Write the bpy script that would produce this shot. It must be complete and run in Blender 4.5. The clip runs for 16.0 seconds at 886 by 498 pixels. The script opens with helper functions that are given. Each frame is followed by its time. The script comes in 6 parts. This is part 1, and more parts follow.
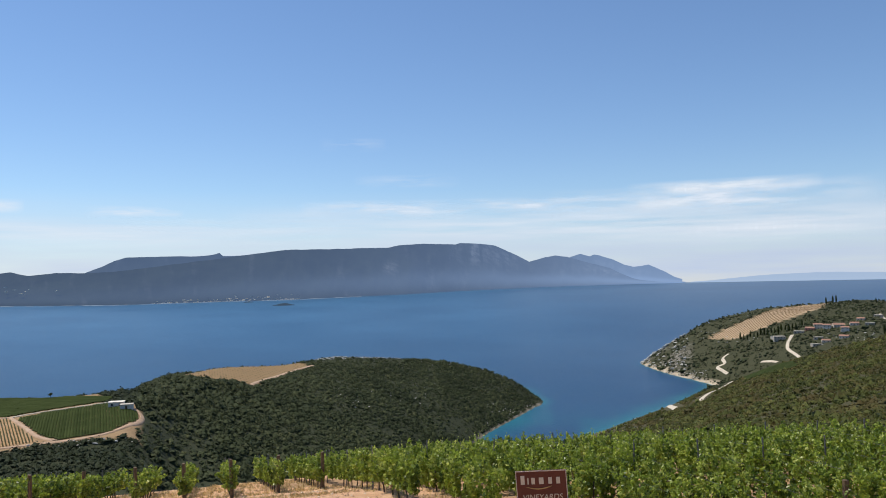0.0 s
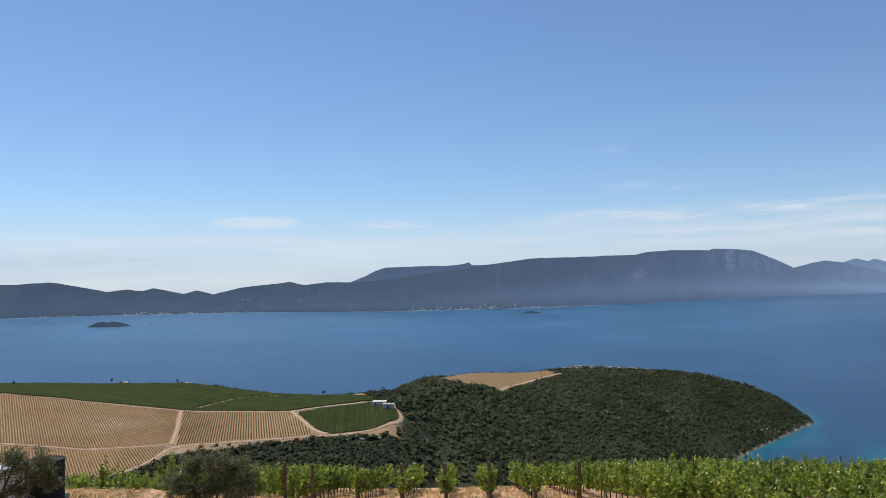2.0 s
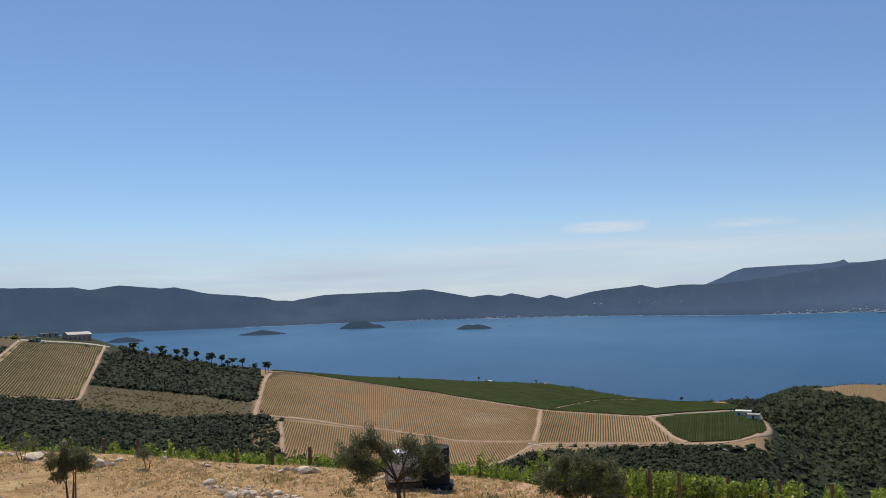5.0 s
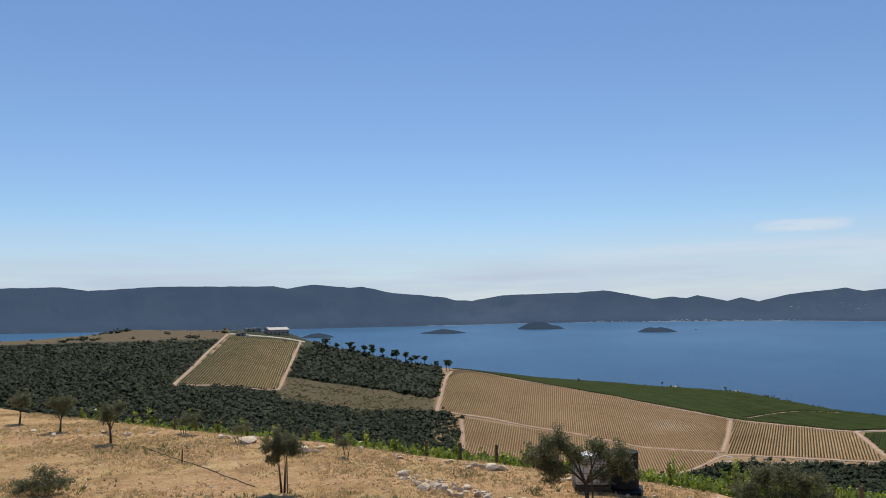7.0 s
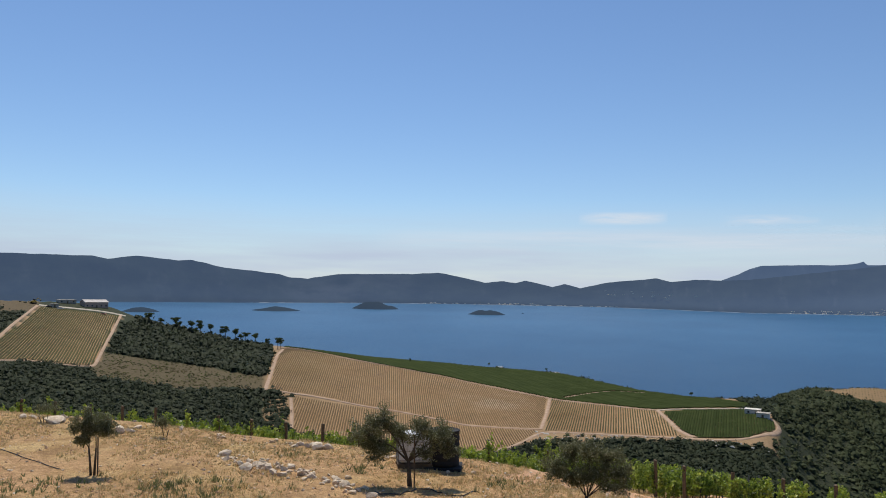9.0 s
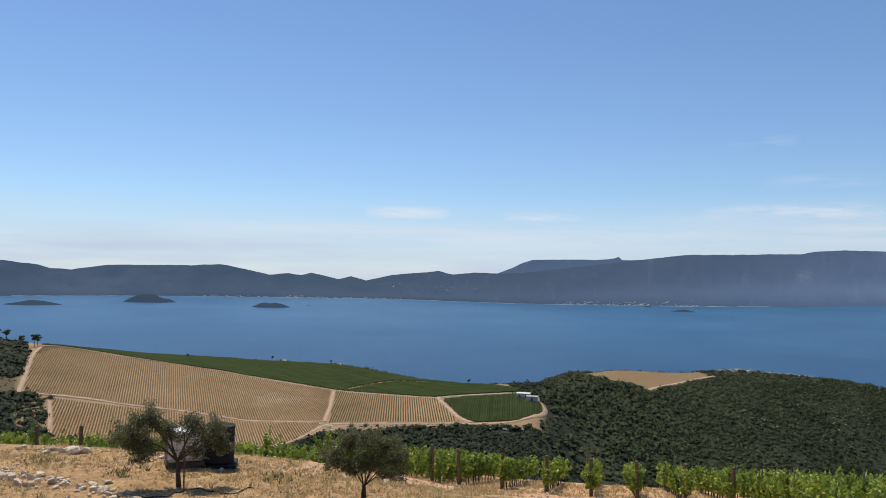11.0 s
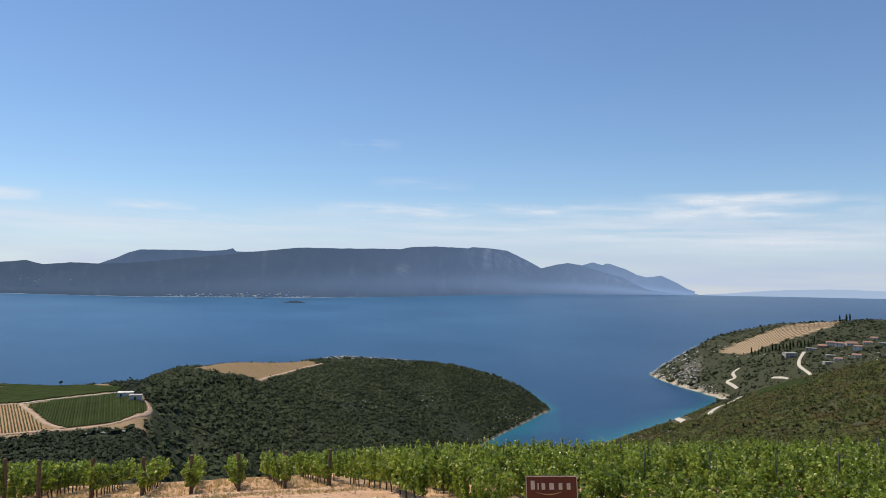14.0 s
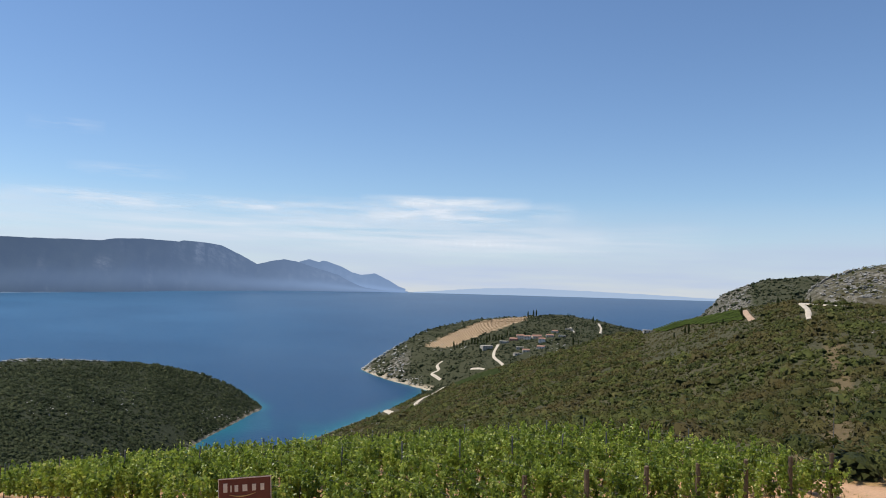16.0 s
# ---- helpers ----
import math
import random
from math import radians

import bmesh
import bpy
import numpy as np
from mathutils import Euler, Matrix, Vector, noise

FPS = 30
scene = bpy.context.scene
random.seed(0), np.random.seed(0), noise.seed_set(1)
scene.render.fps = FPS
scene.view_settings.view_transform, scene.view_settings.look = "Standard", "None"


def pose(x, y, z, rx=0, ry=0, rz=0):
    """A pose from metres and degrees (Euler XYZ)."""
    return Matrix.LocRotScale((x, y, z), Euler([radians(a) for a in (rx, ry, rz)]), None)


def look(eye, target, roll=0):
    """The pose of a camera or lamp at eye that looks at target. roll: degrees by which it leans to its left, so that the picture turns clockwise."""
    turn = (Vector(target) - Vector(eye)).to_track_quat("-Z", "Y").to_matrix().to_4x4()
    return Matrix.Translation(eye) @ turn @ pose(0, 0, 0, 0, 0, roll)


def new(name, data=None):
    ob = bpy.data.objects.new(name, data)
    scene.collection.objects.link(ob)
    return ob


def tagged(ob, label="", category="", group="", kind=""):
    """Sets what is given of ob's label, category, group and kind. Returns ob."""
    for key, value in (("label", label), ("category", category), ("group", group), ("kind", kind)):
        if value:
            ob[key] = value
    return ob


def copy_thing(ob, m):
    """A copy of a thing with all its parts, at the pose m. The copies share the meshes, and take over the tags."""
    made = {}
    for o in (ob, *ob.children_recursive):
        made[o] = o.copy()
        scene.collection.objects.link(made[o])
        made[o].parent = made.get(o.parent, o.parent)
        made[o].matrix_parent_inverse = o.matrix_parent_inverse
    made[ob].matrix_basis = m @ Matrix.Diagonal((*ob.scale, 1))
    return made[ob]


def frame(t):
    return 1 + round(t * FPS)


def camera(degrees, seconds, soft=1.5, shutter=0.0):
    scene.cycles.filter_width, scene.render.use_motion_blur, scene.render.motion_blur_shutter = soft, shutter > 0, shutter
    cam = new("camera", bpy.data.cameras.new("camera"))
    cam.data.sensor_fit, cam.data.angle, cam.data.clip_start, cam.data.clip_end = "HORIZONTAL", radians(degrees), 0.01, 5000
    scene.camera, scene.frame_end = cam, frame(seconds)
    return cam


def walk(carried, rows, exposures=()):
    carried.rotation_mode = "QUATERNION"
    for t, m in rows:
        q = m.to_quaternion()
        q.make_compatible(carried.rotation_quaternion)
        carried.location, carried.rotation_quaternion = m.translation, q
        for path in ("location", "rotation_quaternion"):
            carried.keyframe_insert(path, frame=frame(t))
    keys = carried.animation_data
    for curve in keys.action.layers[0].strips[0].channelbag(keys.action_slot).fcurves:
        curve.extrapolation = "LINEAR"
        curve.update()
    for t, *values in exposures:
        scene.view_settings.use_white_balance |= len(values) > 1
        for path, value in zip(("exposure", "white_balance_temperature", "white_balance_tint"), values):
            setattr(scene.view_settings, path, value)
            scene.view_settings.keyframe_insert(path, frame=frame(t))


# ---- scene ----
cam = camera(59.66, 16.0, soft=0.95)
EYE = 130.0                      # eye above the sea, metres
ROWS = [
    (0.00, 0.000, -0.000, 0.000, 0.00, 2.46, 1.13),
    (0.50, -0.132, 0.154, -0.052, 5.17, 2.96, 1.14),
    (1.00, -0.190, 0.188, -0.060, 10.13, 3.07, 1.10),
    (1.50, -0.274, 0.220, -0.051, 14.23, 3.13, 1.21),
    (2.00, -0.360, 0.294, -0.073, 18.06, 3.42, 1.13),
    (2.50, -0.414, 0.273, -0.079, 21.87, 3.09, 1.02),
    (3.00, -0.486, 0.302, -0.094, 26.88, 2.81, 0.85),
    (3.50, -0.512, 0.252, -0.072, 31.95, 3.03, 1.04),
    (4.00, -0.542, 0.231, -0.082, 35.91, 3.54, 1.41),
    (4.50, -0.559, 0.206, -0.088, 40.05, 4.11, 1.69),
    (5.00, -0.610, 0.222, -0.094, 43.64, 4.29, 1.58),
    (5.20, -0.594, 0.220, -0.081, 44.86, 4.36, 1.60),
    (5.55, -0.594, 0.189, -0.079, 47.56, 4.43, 1.52),
    (5.90, -0.585, 0.107, -0.074, 50.57, 4.50, 1.36),
    (6.25, -0.572, 0.001, -0.069, 53.41, 4.56, 1.16),
    (6.60, -0.557, -0.105, -0.063, 55.63, 4.60, 0.97),
    (6.95, -0.544, -0.186, -0.058, 56.77, 4.61, 0.81),
    (7.30, -0.536, -0.216, -0.055, 56.38, 4.56, 0.74),
    (7.50, -0.529, -0.210, -0.050, 55.63, 4.48, 0.73),
    (8.00, -0.485, -0.207, -0.040, 52.50, 3.94, -0.26),
    (8.50, -0.390, -0.215, -0.030, 48.29, 3.61, -0.92),
    (9.00, -0.376, -0.190, -0.021, 44.64, 3.12, -1.02),
    (9.20, -0.369, -0.179, -0.019, 43.20, 3.05, -1.23),
    (9.62, -0.374, -0.142, -0.029, 40.11, 2.93, -1.26),
    (10.04, -0.391, -0.062, -0.053, 36.92, 2.89, -1.22),
    (10.46, -0.410, 0.032, -0.083, 33.58, 2.87, -1.13),
    (10.88, -0.422, 0.113, -0.108, 30.05, 2.81, -1.02),
    (11.30, -0.418, 0.153, -0.118, 26.28, 2.66, -0.94),
    (11.50, -0.373, 0.173, -0.111, 24.43, 2.30, -0.77),
    (12.00, -0.335, 0.205, -0.112, 19.78, 1.93, -0.73),
    (12.50, -0.336, 0.228, -0.116, 15.56, 2.01, -0.63),
    (13.00, -0.281, 0.156, -0.106, 11.70, 2.11, -0.77),
    (13.50, -0.191, 0.154, -0.102, 6.50, 2.40, -0.74),
    (14.00, -0.121, 0.080, -0.068, 0.83, 2.70, -1.01),
    (14.50, -0.068, -0.010, -0.030, -4.23, 2.86, -1.18),
    (15.00, 0.049, -0.149, 0.014, -9.72, 3.04, -1.28),
    (15.50, 0.098, -0.124, 0.020, -14.98, 3.14, -1.77),
    (16.00, 0.195, -0.153, 0.017, -19.97, 2.92, -1.58),
]
walk(cam, [(t, pose(x, y, EYE + z, 90 + pitch, roll, yaw)) for t, x, y, z, yaw, pitch, roll in ROWS],
     [(0.0, 0.0), (0.5, -0.12), (1.0, -0.22), (1.5, -0.16), (2.0, -0.1), (3.0, -0.08), (5.0, -0.24), (7.5, -0.19), (9.0, -0.21), (11.5, -0.08), (13.0, -0.08), (14.5, -0.05), (16.0, -0.01)])

# ---------------------------------------------------------------- world, sun
SUN_BEARING, SUN_HEIGHT = 60.0, 61.0     # degrees left of north (+y), degrees above the horizon
world = bpy.data.worlds.new("sky")
scene.world = world
world.use_nodes = True
wt = world.node_tree
bg = wt.nodes["Background"]
sky = wt.nodes.new("ShaderNodeTexSky")
sky.sky_type = "NISHITA"
sky.sun_disc = False
sky.sun_elevation, sky.sun_rotation = radians(SUN_HEIGHT), radians(-SUN_BEARING)
sky.altitude, sky.air_density, sky.dust_density, sky.ozone_density = 100.0, 1.0, 0.0, 5.0
tint = wt.nodes.new("ShaderNodeMix")
tint.data_type, tint.blend_type = "RGBA", "MULTIPLY"
tint.inputs["Factor"].default_value = 1.0
tint.inputs["B"].default_value = (0.95, 0.98, 1.03, 1)
wt.links.new(sky.outputs["Color"], tint.inputs["A"])
wt.links.new(tint.outputs["Result"], bg.inputs["Color"])
bg.inputs["Strength"].default_value = 0.119
lamp = bpy.data.lights.new("sun", "SUN")
lamp.energy, lamp.angle, lamp.color = 4.3, radians(0.53), (1.0, 0.94, 0.84)
sun = new("sun", lamp)
sb, sh = radians(SUN_BEARING), radians(SUN_HEIGHT)
sun.matrix_world = look((-300 * math.sin(sb) * math.cos(sh), 300 * math.cos(sb) * math.cos(sh), EYE + 300 * math.sin(sh)), (0, 0, EYE))


# ---------------------------------------------------------------- materials


def material(name):
    m = bpy.data.materials.new(name)
    m.use_nodes = True
    return m, m.node_tree, m.node_tree.nodes["Principled BSDF"]


def node(t, kind, **props):
    n = t.nodes.new(kind)
    for k, v in props.items():
        n.inputs[k.replace("_", " ")].default_value = v
    return n


def grain(t, scale, detail=4.0, rough=0.55, coords=None):
    n = node(t, "ShaderNodeTexNoise", Scale=scale, Detail=detail, Roughness=rough)
    if coords is None:
        coords = t.nodes.new("ShaderNodeTexCoord").outputs["Object"]
    t.links.new(coords, n.inputs["Vector"])
    return n.outputs["Fac"]


def ramp(t, fac, *stops):
    r = t.nodes.new("ShaderNodeValToRGB")
    e = r.color_ramp.elements
    while len(e) < len(stops):
        e.new(0.5)
    for el, (p, c) in zip(e, stops):
        el.position, el.color = p, (*c, 1)
    t.links.new(fac, r.inputs["Fac"])
    return r.outputs["Color"]


def blend(t, fac, a, b, mode="MIX"):
    m = t.nodes.new("ShaderNodeMix")
    m.data_type, m.blend_type = "RGBA", mode
    for sock, v in ((m.inputs["Factor"], fac), (m.inputs["A"], a), (m.inputs["B"], b)):
        if isinstance(v, (int, float)):
            sock.default_value = v
        elif isinstance(v, tuple):
            sock.default_value = (*v, 1)
        else:
            t.links.new(v, sock)
    return m.outputs["Result"]


def bump(t, bsdf, height, strength=0.5, distance=0.05):
    b = node(t, "ShaderNodeBump", Strength=strength, Distance=distance)
    t.links.new(height, b.inputs["Height"])
    t.links.new(b.outputs["Normal"], bsdf.inputs["Normal"])


def simple(name, colours, scale, roughness=0.85, bumpy=0.4, distance=0.02, metallic=0.0, fine=8.0):
    """A surface with two scales of variation between the given colours."""
    m, t, b = material(name)
    a, c = grain(t, scale), grain(t, scale * fine)
    n = len(colours)
    col = ramp(t, a, *[(0.3 + 0.4 * i / max(1, n - 1), k) for i, k in enumerate(colours)])
    col = blend(t, 0.35, col, ramp(t, c, (0.25, (0.45, 0.45, 0.45)), (0.75, (1.0, 1.0, 1.0))), "MULTIPLY")
    t.links.new(col, b.inputs["Base Color"])
    b.inputs["Roughness"].default_value, b.inputs["Metallic"].default_value = roughness, metallic
    bump(t, b, c, bumpy, distance)
    return m


def leafy(name, dark, light, yellow=None, scale=0.05, roughness=0.6, lucent=0.25, spread=1.0, rough_leaf=0.0, crowns=False, sheen=0.3, dry=None):
    """Foliage: each island of leaves takes its own tone, with broad patches over it."""
    m, t, b = material(name)
    geo = t.nodes.new("ShaderNodeNewGeometry")
    stops = [(0.0, dark), (0.75, light)] + ([(1.0, yellow)] if yellow else [])
    tone = geo.outputs["Random Per Island"]
    if crowns:
        at = t.nodes.new("ShaderNodeAttribute")
        at.attribute_name = "tone"
        tone = at.outputs["Fac"]
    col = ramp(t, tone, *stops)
    patch = grain(t, scale, 5.0, 0.6)
    col = blend(t, 0.6 * spread, col, ramp(t, patch, (0.3, (0.45, 0.5, 0.45)), (0.7, (1.25, 1.2, 1.1))), "MULTIPLY")
    if dry:
        col = blend(t, ramp(t, grain(t, scale * 1.7, 4.0, 0.6), (0.45, (0, 0, 0)), (0.62, (0.68, 0.68, 0.68))), col, dry)
    t.links.new(col, b.inputs["Base Color"])
    b.inputs["Roughness"].default_value = roughness
    b.inputs["Specular IOR Level"].default_value = sheen
    if rough_leaf:
        bump(t, b, grain(t, rough_leaf, 3.0, 0.7), 0.55, 0.5 / rough_leaf)
    if lucent:
        tr = t.nodes.new("ShaderNodeBsdfTranslucent")
        t.links.new(col, tr.inputs["Color"])
        mix = node(t, "ShaderNodeMixShader", Fac=lucent)
        t.links.new(b.outputs["BSDF"], mix.inputs[1])
        t.links.new(tr.outputs["BSDF"], mix.inputs[2])
        t.links.new(mix.outputs["Shader"], t.nodes["Material Output"].inputs["Surface"])
    return m


def ground_material():
    """Bare soil, dry grass, dirt track, stony soil and forest floor, mixed by what lies where."""
    m, t, b = material("ground")
    def cover(name):
        a = t.nodes.new("ShaderNodeAttribute")
        a.attribute_name = name
        return a.outputs["Fac"]
    fine, mid, wide = grain(t, 9.0, 6.0, 0.7), grain(t, 0.9, 5.0, 0.6), grain(t, 0.035, 5.0, 0.6)
    floor = ramp(t, mid, (0.3, (0.045, 0.04, 0.022)), (0.55, (0.10, 0.075, 0.04)), (0.8, (0.19, 0.145, 0.085)))
    floor = blend(t, wide, floor, (0.085, 0.08, 0.035))
    litter = ramp(t, mid, (0.3, (0.026, 0.034, 0.017)), (0.7, (0.062, 0.066, 0.034)))
    patch = grain(t, 0.22, 4.0, 0.65)
    dry = ramp(t, mid, (0.28, (0.215, 0.13, 0.06)), (0.48, (0.43, 0.28, 0.13)), (0.72, (0.60, 0.445, 0.23)))
    dry = blend(t, ramp(t, patch, (0.42, (0, 0, 0)), (0.6, (0.8, 0.8, 0.8))), dry, ramp(t, grain(t, 2.6, 5.0, 0.7), (0.35, (0.38, 0.225, 0.12)), (0.65, (0.62, 0.41, 0.225))))
    dry = blend(t, 0.8, dry, ramp(t, fine, (0.32, (0.55, 0.51, 0.46)), (0.62, (1.25, 1.22, 1.14))), "MULTIPLY")
    dry = blend(t, 0.7, dry, ramp(t, grain(t, 26.0, 3.0, 0.7), (0.36, (0.62, 0.58, 0.54)), (0.56, (1.18, 1.16, 1.12))), "MULTIPLY")
    dirt = ramp(t, mid, (0.3, (0.60, 0.345, 0.19)), (0.7, (0.72, 0.455, 0.275)))
    dirt = blend(t, 0.5, dirt, ramp(t, fine, (0.3, (0.65, 0.63, 0.61)), (0.7, (1.2, 1.2, 1.2))), "MULTIPLY")
    soil = ramp(t, wide, (0.3, (0.37, 0.235, 0.12)), (0.7, (0.46, 0.31, 0.175)))
    soil = blend(t, 0.4, soil, ramp(t, mid, (0.3, (0.6, 0.58, 0.55)), (0.7, (1.1, 1.1, 1.1))), "MULTIPLY")
    gold = ramp(t, mid, (0.3, (0.19, 0.12, 0.052)), (0.7, (0.28, 0.185, 0.085)))
    gold = blend(t, wide, gold, (0.28, 0.185, 0.095))
    rock = ramp(t, grain(t, 0.16, 4.0, 0.6), (0.38, (0.06, 0.055, 0.035)), (0.52, (0.15, 0.135, 0.105)), (0.66, (0.33, 0.305, 0.265)))
    col = floor
    for name, c in (("wood", litter), ("rock", rock), ("gold", gold), ("soil", soil), ("pale", (0.6, 0.49, 0.35)), ("dry", dry), ("dirt", dirt)):
        col = blend(t, cover(name), col, c)
    t.links.new(col, b.inputs["Base Color"])
    b.inputs["Roughness"].default_value = 0.95
    b.inputs["Specular IOR Level"].default_value = 0.15
    bump(t, b, fine, 0.9, 0.1)
    return m


def sea_material():
    m, t, b = material("sea_water")
    a = t.nodes.new("ShaderNodeAttribute")
    a.attribute_name = "shallow"
    broad = grain(t, 0.0035, 6.0, 0.6)
    deep = ramp(t, broad, (0.32, (0.009, 0.046, 0.109)), (0.68, (0.016, 0.063, 0.136)))
    # sheen of the sky on distant water, put into the base colour
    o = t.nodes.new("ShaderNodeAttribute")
    o.attribute_name = "far_sheen"
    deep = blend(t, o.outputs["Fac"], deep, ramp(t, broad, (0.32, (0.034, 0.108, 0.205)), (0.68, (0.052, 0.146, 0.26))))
    col = ramp(t, a.outputs["Fac"], (0.0, (0, 0, 0)), (1.0, (1, 1, 1)))
    col = blend(t, col, deep, (0.014, 0.125, 0.165))
    t.links.new(col, b.inputs["Base Color"])
    b.inputs["Roughness"].default_value = 0.32
    b.inputs["IOR"].default_value = 1.33
    b.inputs["Specular IOR Level"].default_value = 0.16
    bump(t, b, grain(t, 0.25, 6.0, 0.65), 0.5, 0.8)
    return m


def far_land(name, wood, near_haze, far_haze, haze):
    """Land some kilometres off: scrub and pale rock, blue aerial haze painted in as glow."""
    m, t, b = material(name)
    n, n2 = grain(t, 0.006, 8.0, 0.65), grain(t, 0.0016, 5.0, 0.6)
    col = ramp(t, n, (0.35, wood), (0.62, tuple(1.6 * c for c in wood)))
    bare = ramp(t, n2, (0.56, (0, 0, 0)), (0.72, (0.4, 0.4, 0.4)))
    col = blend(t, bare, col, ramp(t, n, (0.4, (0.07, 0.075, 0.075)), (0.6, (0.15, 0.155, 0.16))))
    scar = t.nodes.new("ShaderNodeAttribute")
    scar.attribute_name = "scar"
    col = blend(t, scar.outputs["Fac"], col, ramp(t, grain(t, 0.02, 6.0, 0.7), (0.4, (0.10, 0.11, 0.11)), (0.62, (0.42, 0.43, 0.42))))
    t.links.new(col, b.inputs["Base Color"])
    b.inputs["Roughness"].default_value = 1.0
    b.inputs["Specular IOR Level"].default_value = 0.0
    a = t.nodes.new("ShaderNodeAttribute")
    a.attribute_name = "painted_haze"
    # the haze glows from the land's own surface, mixed over its colour
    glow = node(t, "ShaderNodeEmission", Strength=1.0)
    t.links.new(ramp(t, a.outputs["Fac"], (0.0, near_haze), (1.0, far_haze)), glow.inputs["Color"])
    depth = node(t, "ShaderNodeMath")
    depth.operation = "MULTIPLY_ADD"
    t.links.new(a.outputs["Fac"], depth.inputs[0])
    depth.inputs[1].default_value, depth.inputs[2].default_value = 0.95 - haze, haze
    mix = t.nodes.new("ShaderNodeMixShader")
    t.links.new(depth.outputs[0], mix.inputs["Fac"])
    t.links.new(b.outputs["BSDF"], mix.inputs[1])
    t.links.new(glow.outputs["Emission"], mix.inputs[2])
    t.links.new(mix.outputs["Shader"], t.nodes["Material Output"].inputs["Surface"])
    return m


def cloud_material(name, lo, hi, stretch, top, colour=(0.86, 0.91, 1.0), floor=0.0, dim=None):
    """Thin cirrus: fibres drawn out sideways, clear between."""
    m, t, b = material(name)
    uv = t.nodes.new("ShaderNodeUVMap").outputs["UV"]
    mp = node(t, "ShaderNodeMapping", Scale=stretch)
    t.links.new(uv, mp.inputs["Vector"])
    n = grain(t, 1.0, 7.0, 0.6, mp.outputs["Vector"])
    body = ramp(t, n, (lo, (floor, floor, floor)), (hi, (1, 1, 1)))
    edge = t.nodes.new("ShaderNodeAttribute")
    edge.attribute_name = "thick"
    fac = node(t, "ShaderNodeMath")
    fac.operation = "MULTIPLY"
    t.links.new(body, fac.inputs[0])
    t.links.new(edge.outputs["Fac"], fac.inputs[1])
    cap = node(t, "ShaderNodeMath")
    cap.operation = "MULTIPLY"
    t.links.new(fac.outputs[0], cap.inputs[0])
    cap.inputs[1].default_value = top
    glow = node(t, "ShaderNodeEmission", Color=(*colour, 1), Strength=0.92)
    if dim:
        side = t.nodes.new("ShaderNodeAttribute")
        side.attribute_name = "side"
        t.links.new(ramp(t, side.outputs["Fac"], (0.0, dim), (1.0, colour)), glow.inputs["Color"])
    clear = t.nodes.new("ShaderNodeBsdfTransparent")
    mix = t.nodes.new("ShaderNodeMixShader")
    t.links.new(cap.outputs[0], mix.inputs["Fac"])
    t.links.new(clear.outputs["BSDF"], mix.inputs[1])
    t.links.new(glow.outputs["Emission"], mix.inputs[2])
    t.links.new(mix.outputs["Shader"], t.nodes["Material Output"].inputs["Surface"])
    return m


GROUND = ground_material()
SEA = sea_material()
# Aerial haze is put into this paler wood colour; the valley copy has less.
WOODS = leafy("hazed_woods", (0.040, 0.053, 0.028), (0.078, 0.094, 0.047), (0.13, 0.128, 0.066), 0.025, rough_leaf=1.1, crowns=True, lucent=0.25, sheen=0.05, spread=1.2)
VALLEY_WOODS = leafy("less_hazed_woods", (0.026, 0.036, 0.020), (0.042, 0.054, 0.029), (0.062, 0.070, 0.038), 0.03, rough_leaf=1.3, crowns=True, lucent=0.2, sheen=0.05, spread=0.9)
PINE = leafy("pine_needles", (0.05, 0.066, 0.024), (0.12, 0.14, 0.05), None, 0.1, sheen=0.1, lucent=0.35)
MAQUIS = leafy("maquis", (0.036, 0.046, 0.014), (0.122, 0.138, 0.038), (0.22, 0.195, 0.07), 0.03, rough_leaf=1.3, crowns=True, lucent=0.3, sheen=0.1, dry=(0.118, 0.086, 0.036))
CAPE_SCRUB = leafy("coastal_scrub", (0.03, 0.04, 0.02), (0.066, 0.076, 0.037), (0.115, 0.108, 0.066), 0.02, rough_leaf=1.1, crowns=True, lucent=0.0, sheen=0.05)
VINE = leafy("vine_leaf", (0.040, 0.086, 0.013), (0.36, 0.445, 0.060), (0.71, 0.71, 0.20), 0.5, 0.38, 0.5, 0.8, sheen=0.5, crowns=True)
FIELD_VINE = leafy("far_vine_leaf", (0.185, 0.12, 0.058), (0.25, 0.17, 0.085), None, 0.03, sheen=0.05)
UPPER_VINE = leafy("hillside_vine_leaf", (0.085, 0.088, 0.032), (0.15, 0.145, 0.058), None, 0.08, sheen=0.05)
DARK_VINE = leafy("sparse_vine_leaf", (0.07, 0.068, 0.026), (0.125, 0.115, 0.046), None, 0.03, sheen=0.05)
GREEN_VINE = leafy("green_vine_leaf", (0.052, 0.070, 0.024), (0.068, 0.088, 0.031), None, 0.09, spread=0.75, roughness=1.0, sheen=0.02)
BRIGHT_VINE = leafy("bright_vine_leaf", (0.058, 0.082, 0.022), (0.075, 0.102, 0.028), None, 0.03, spread=0.35, roughness=1.0, sheen=0.0)
OLIVE = leafy("olive_leaf", (0.10, 0.105, 0.045), (0.205, 0.21, 0.10), (0.44, 0.44, 0.31), 1.0, 0.5, 0.45, 0.4)
STRAW = leafy("dry_straw", (0.42, 0.29, 0.13), (0.70, 0.54, 0.27), (0.84, 0.72, 0.44), 0.5, 0.8, 0.3)
CLOD = simple("dry_clod", [(0.44, 0.26, 0.145), (0.66, 0.43, 0.25)], 4.0, 0.95, 0.6, 0.02)
WEED = leafy("green_weed", (0.13, 0.15, 0.055), (0.25, 0.27, 0.11), (0.4, 0.36, 0.17), 0.8, 0.6, 0.3)
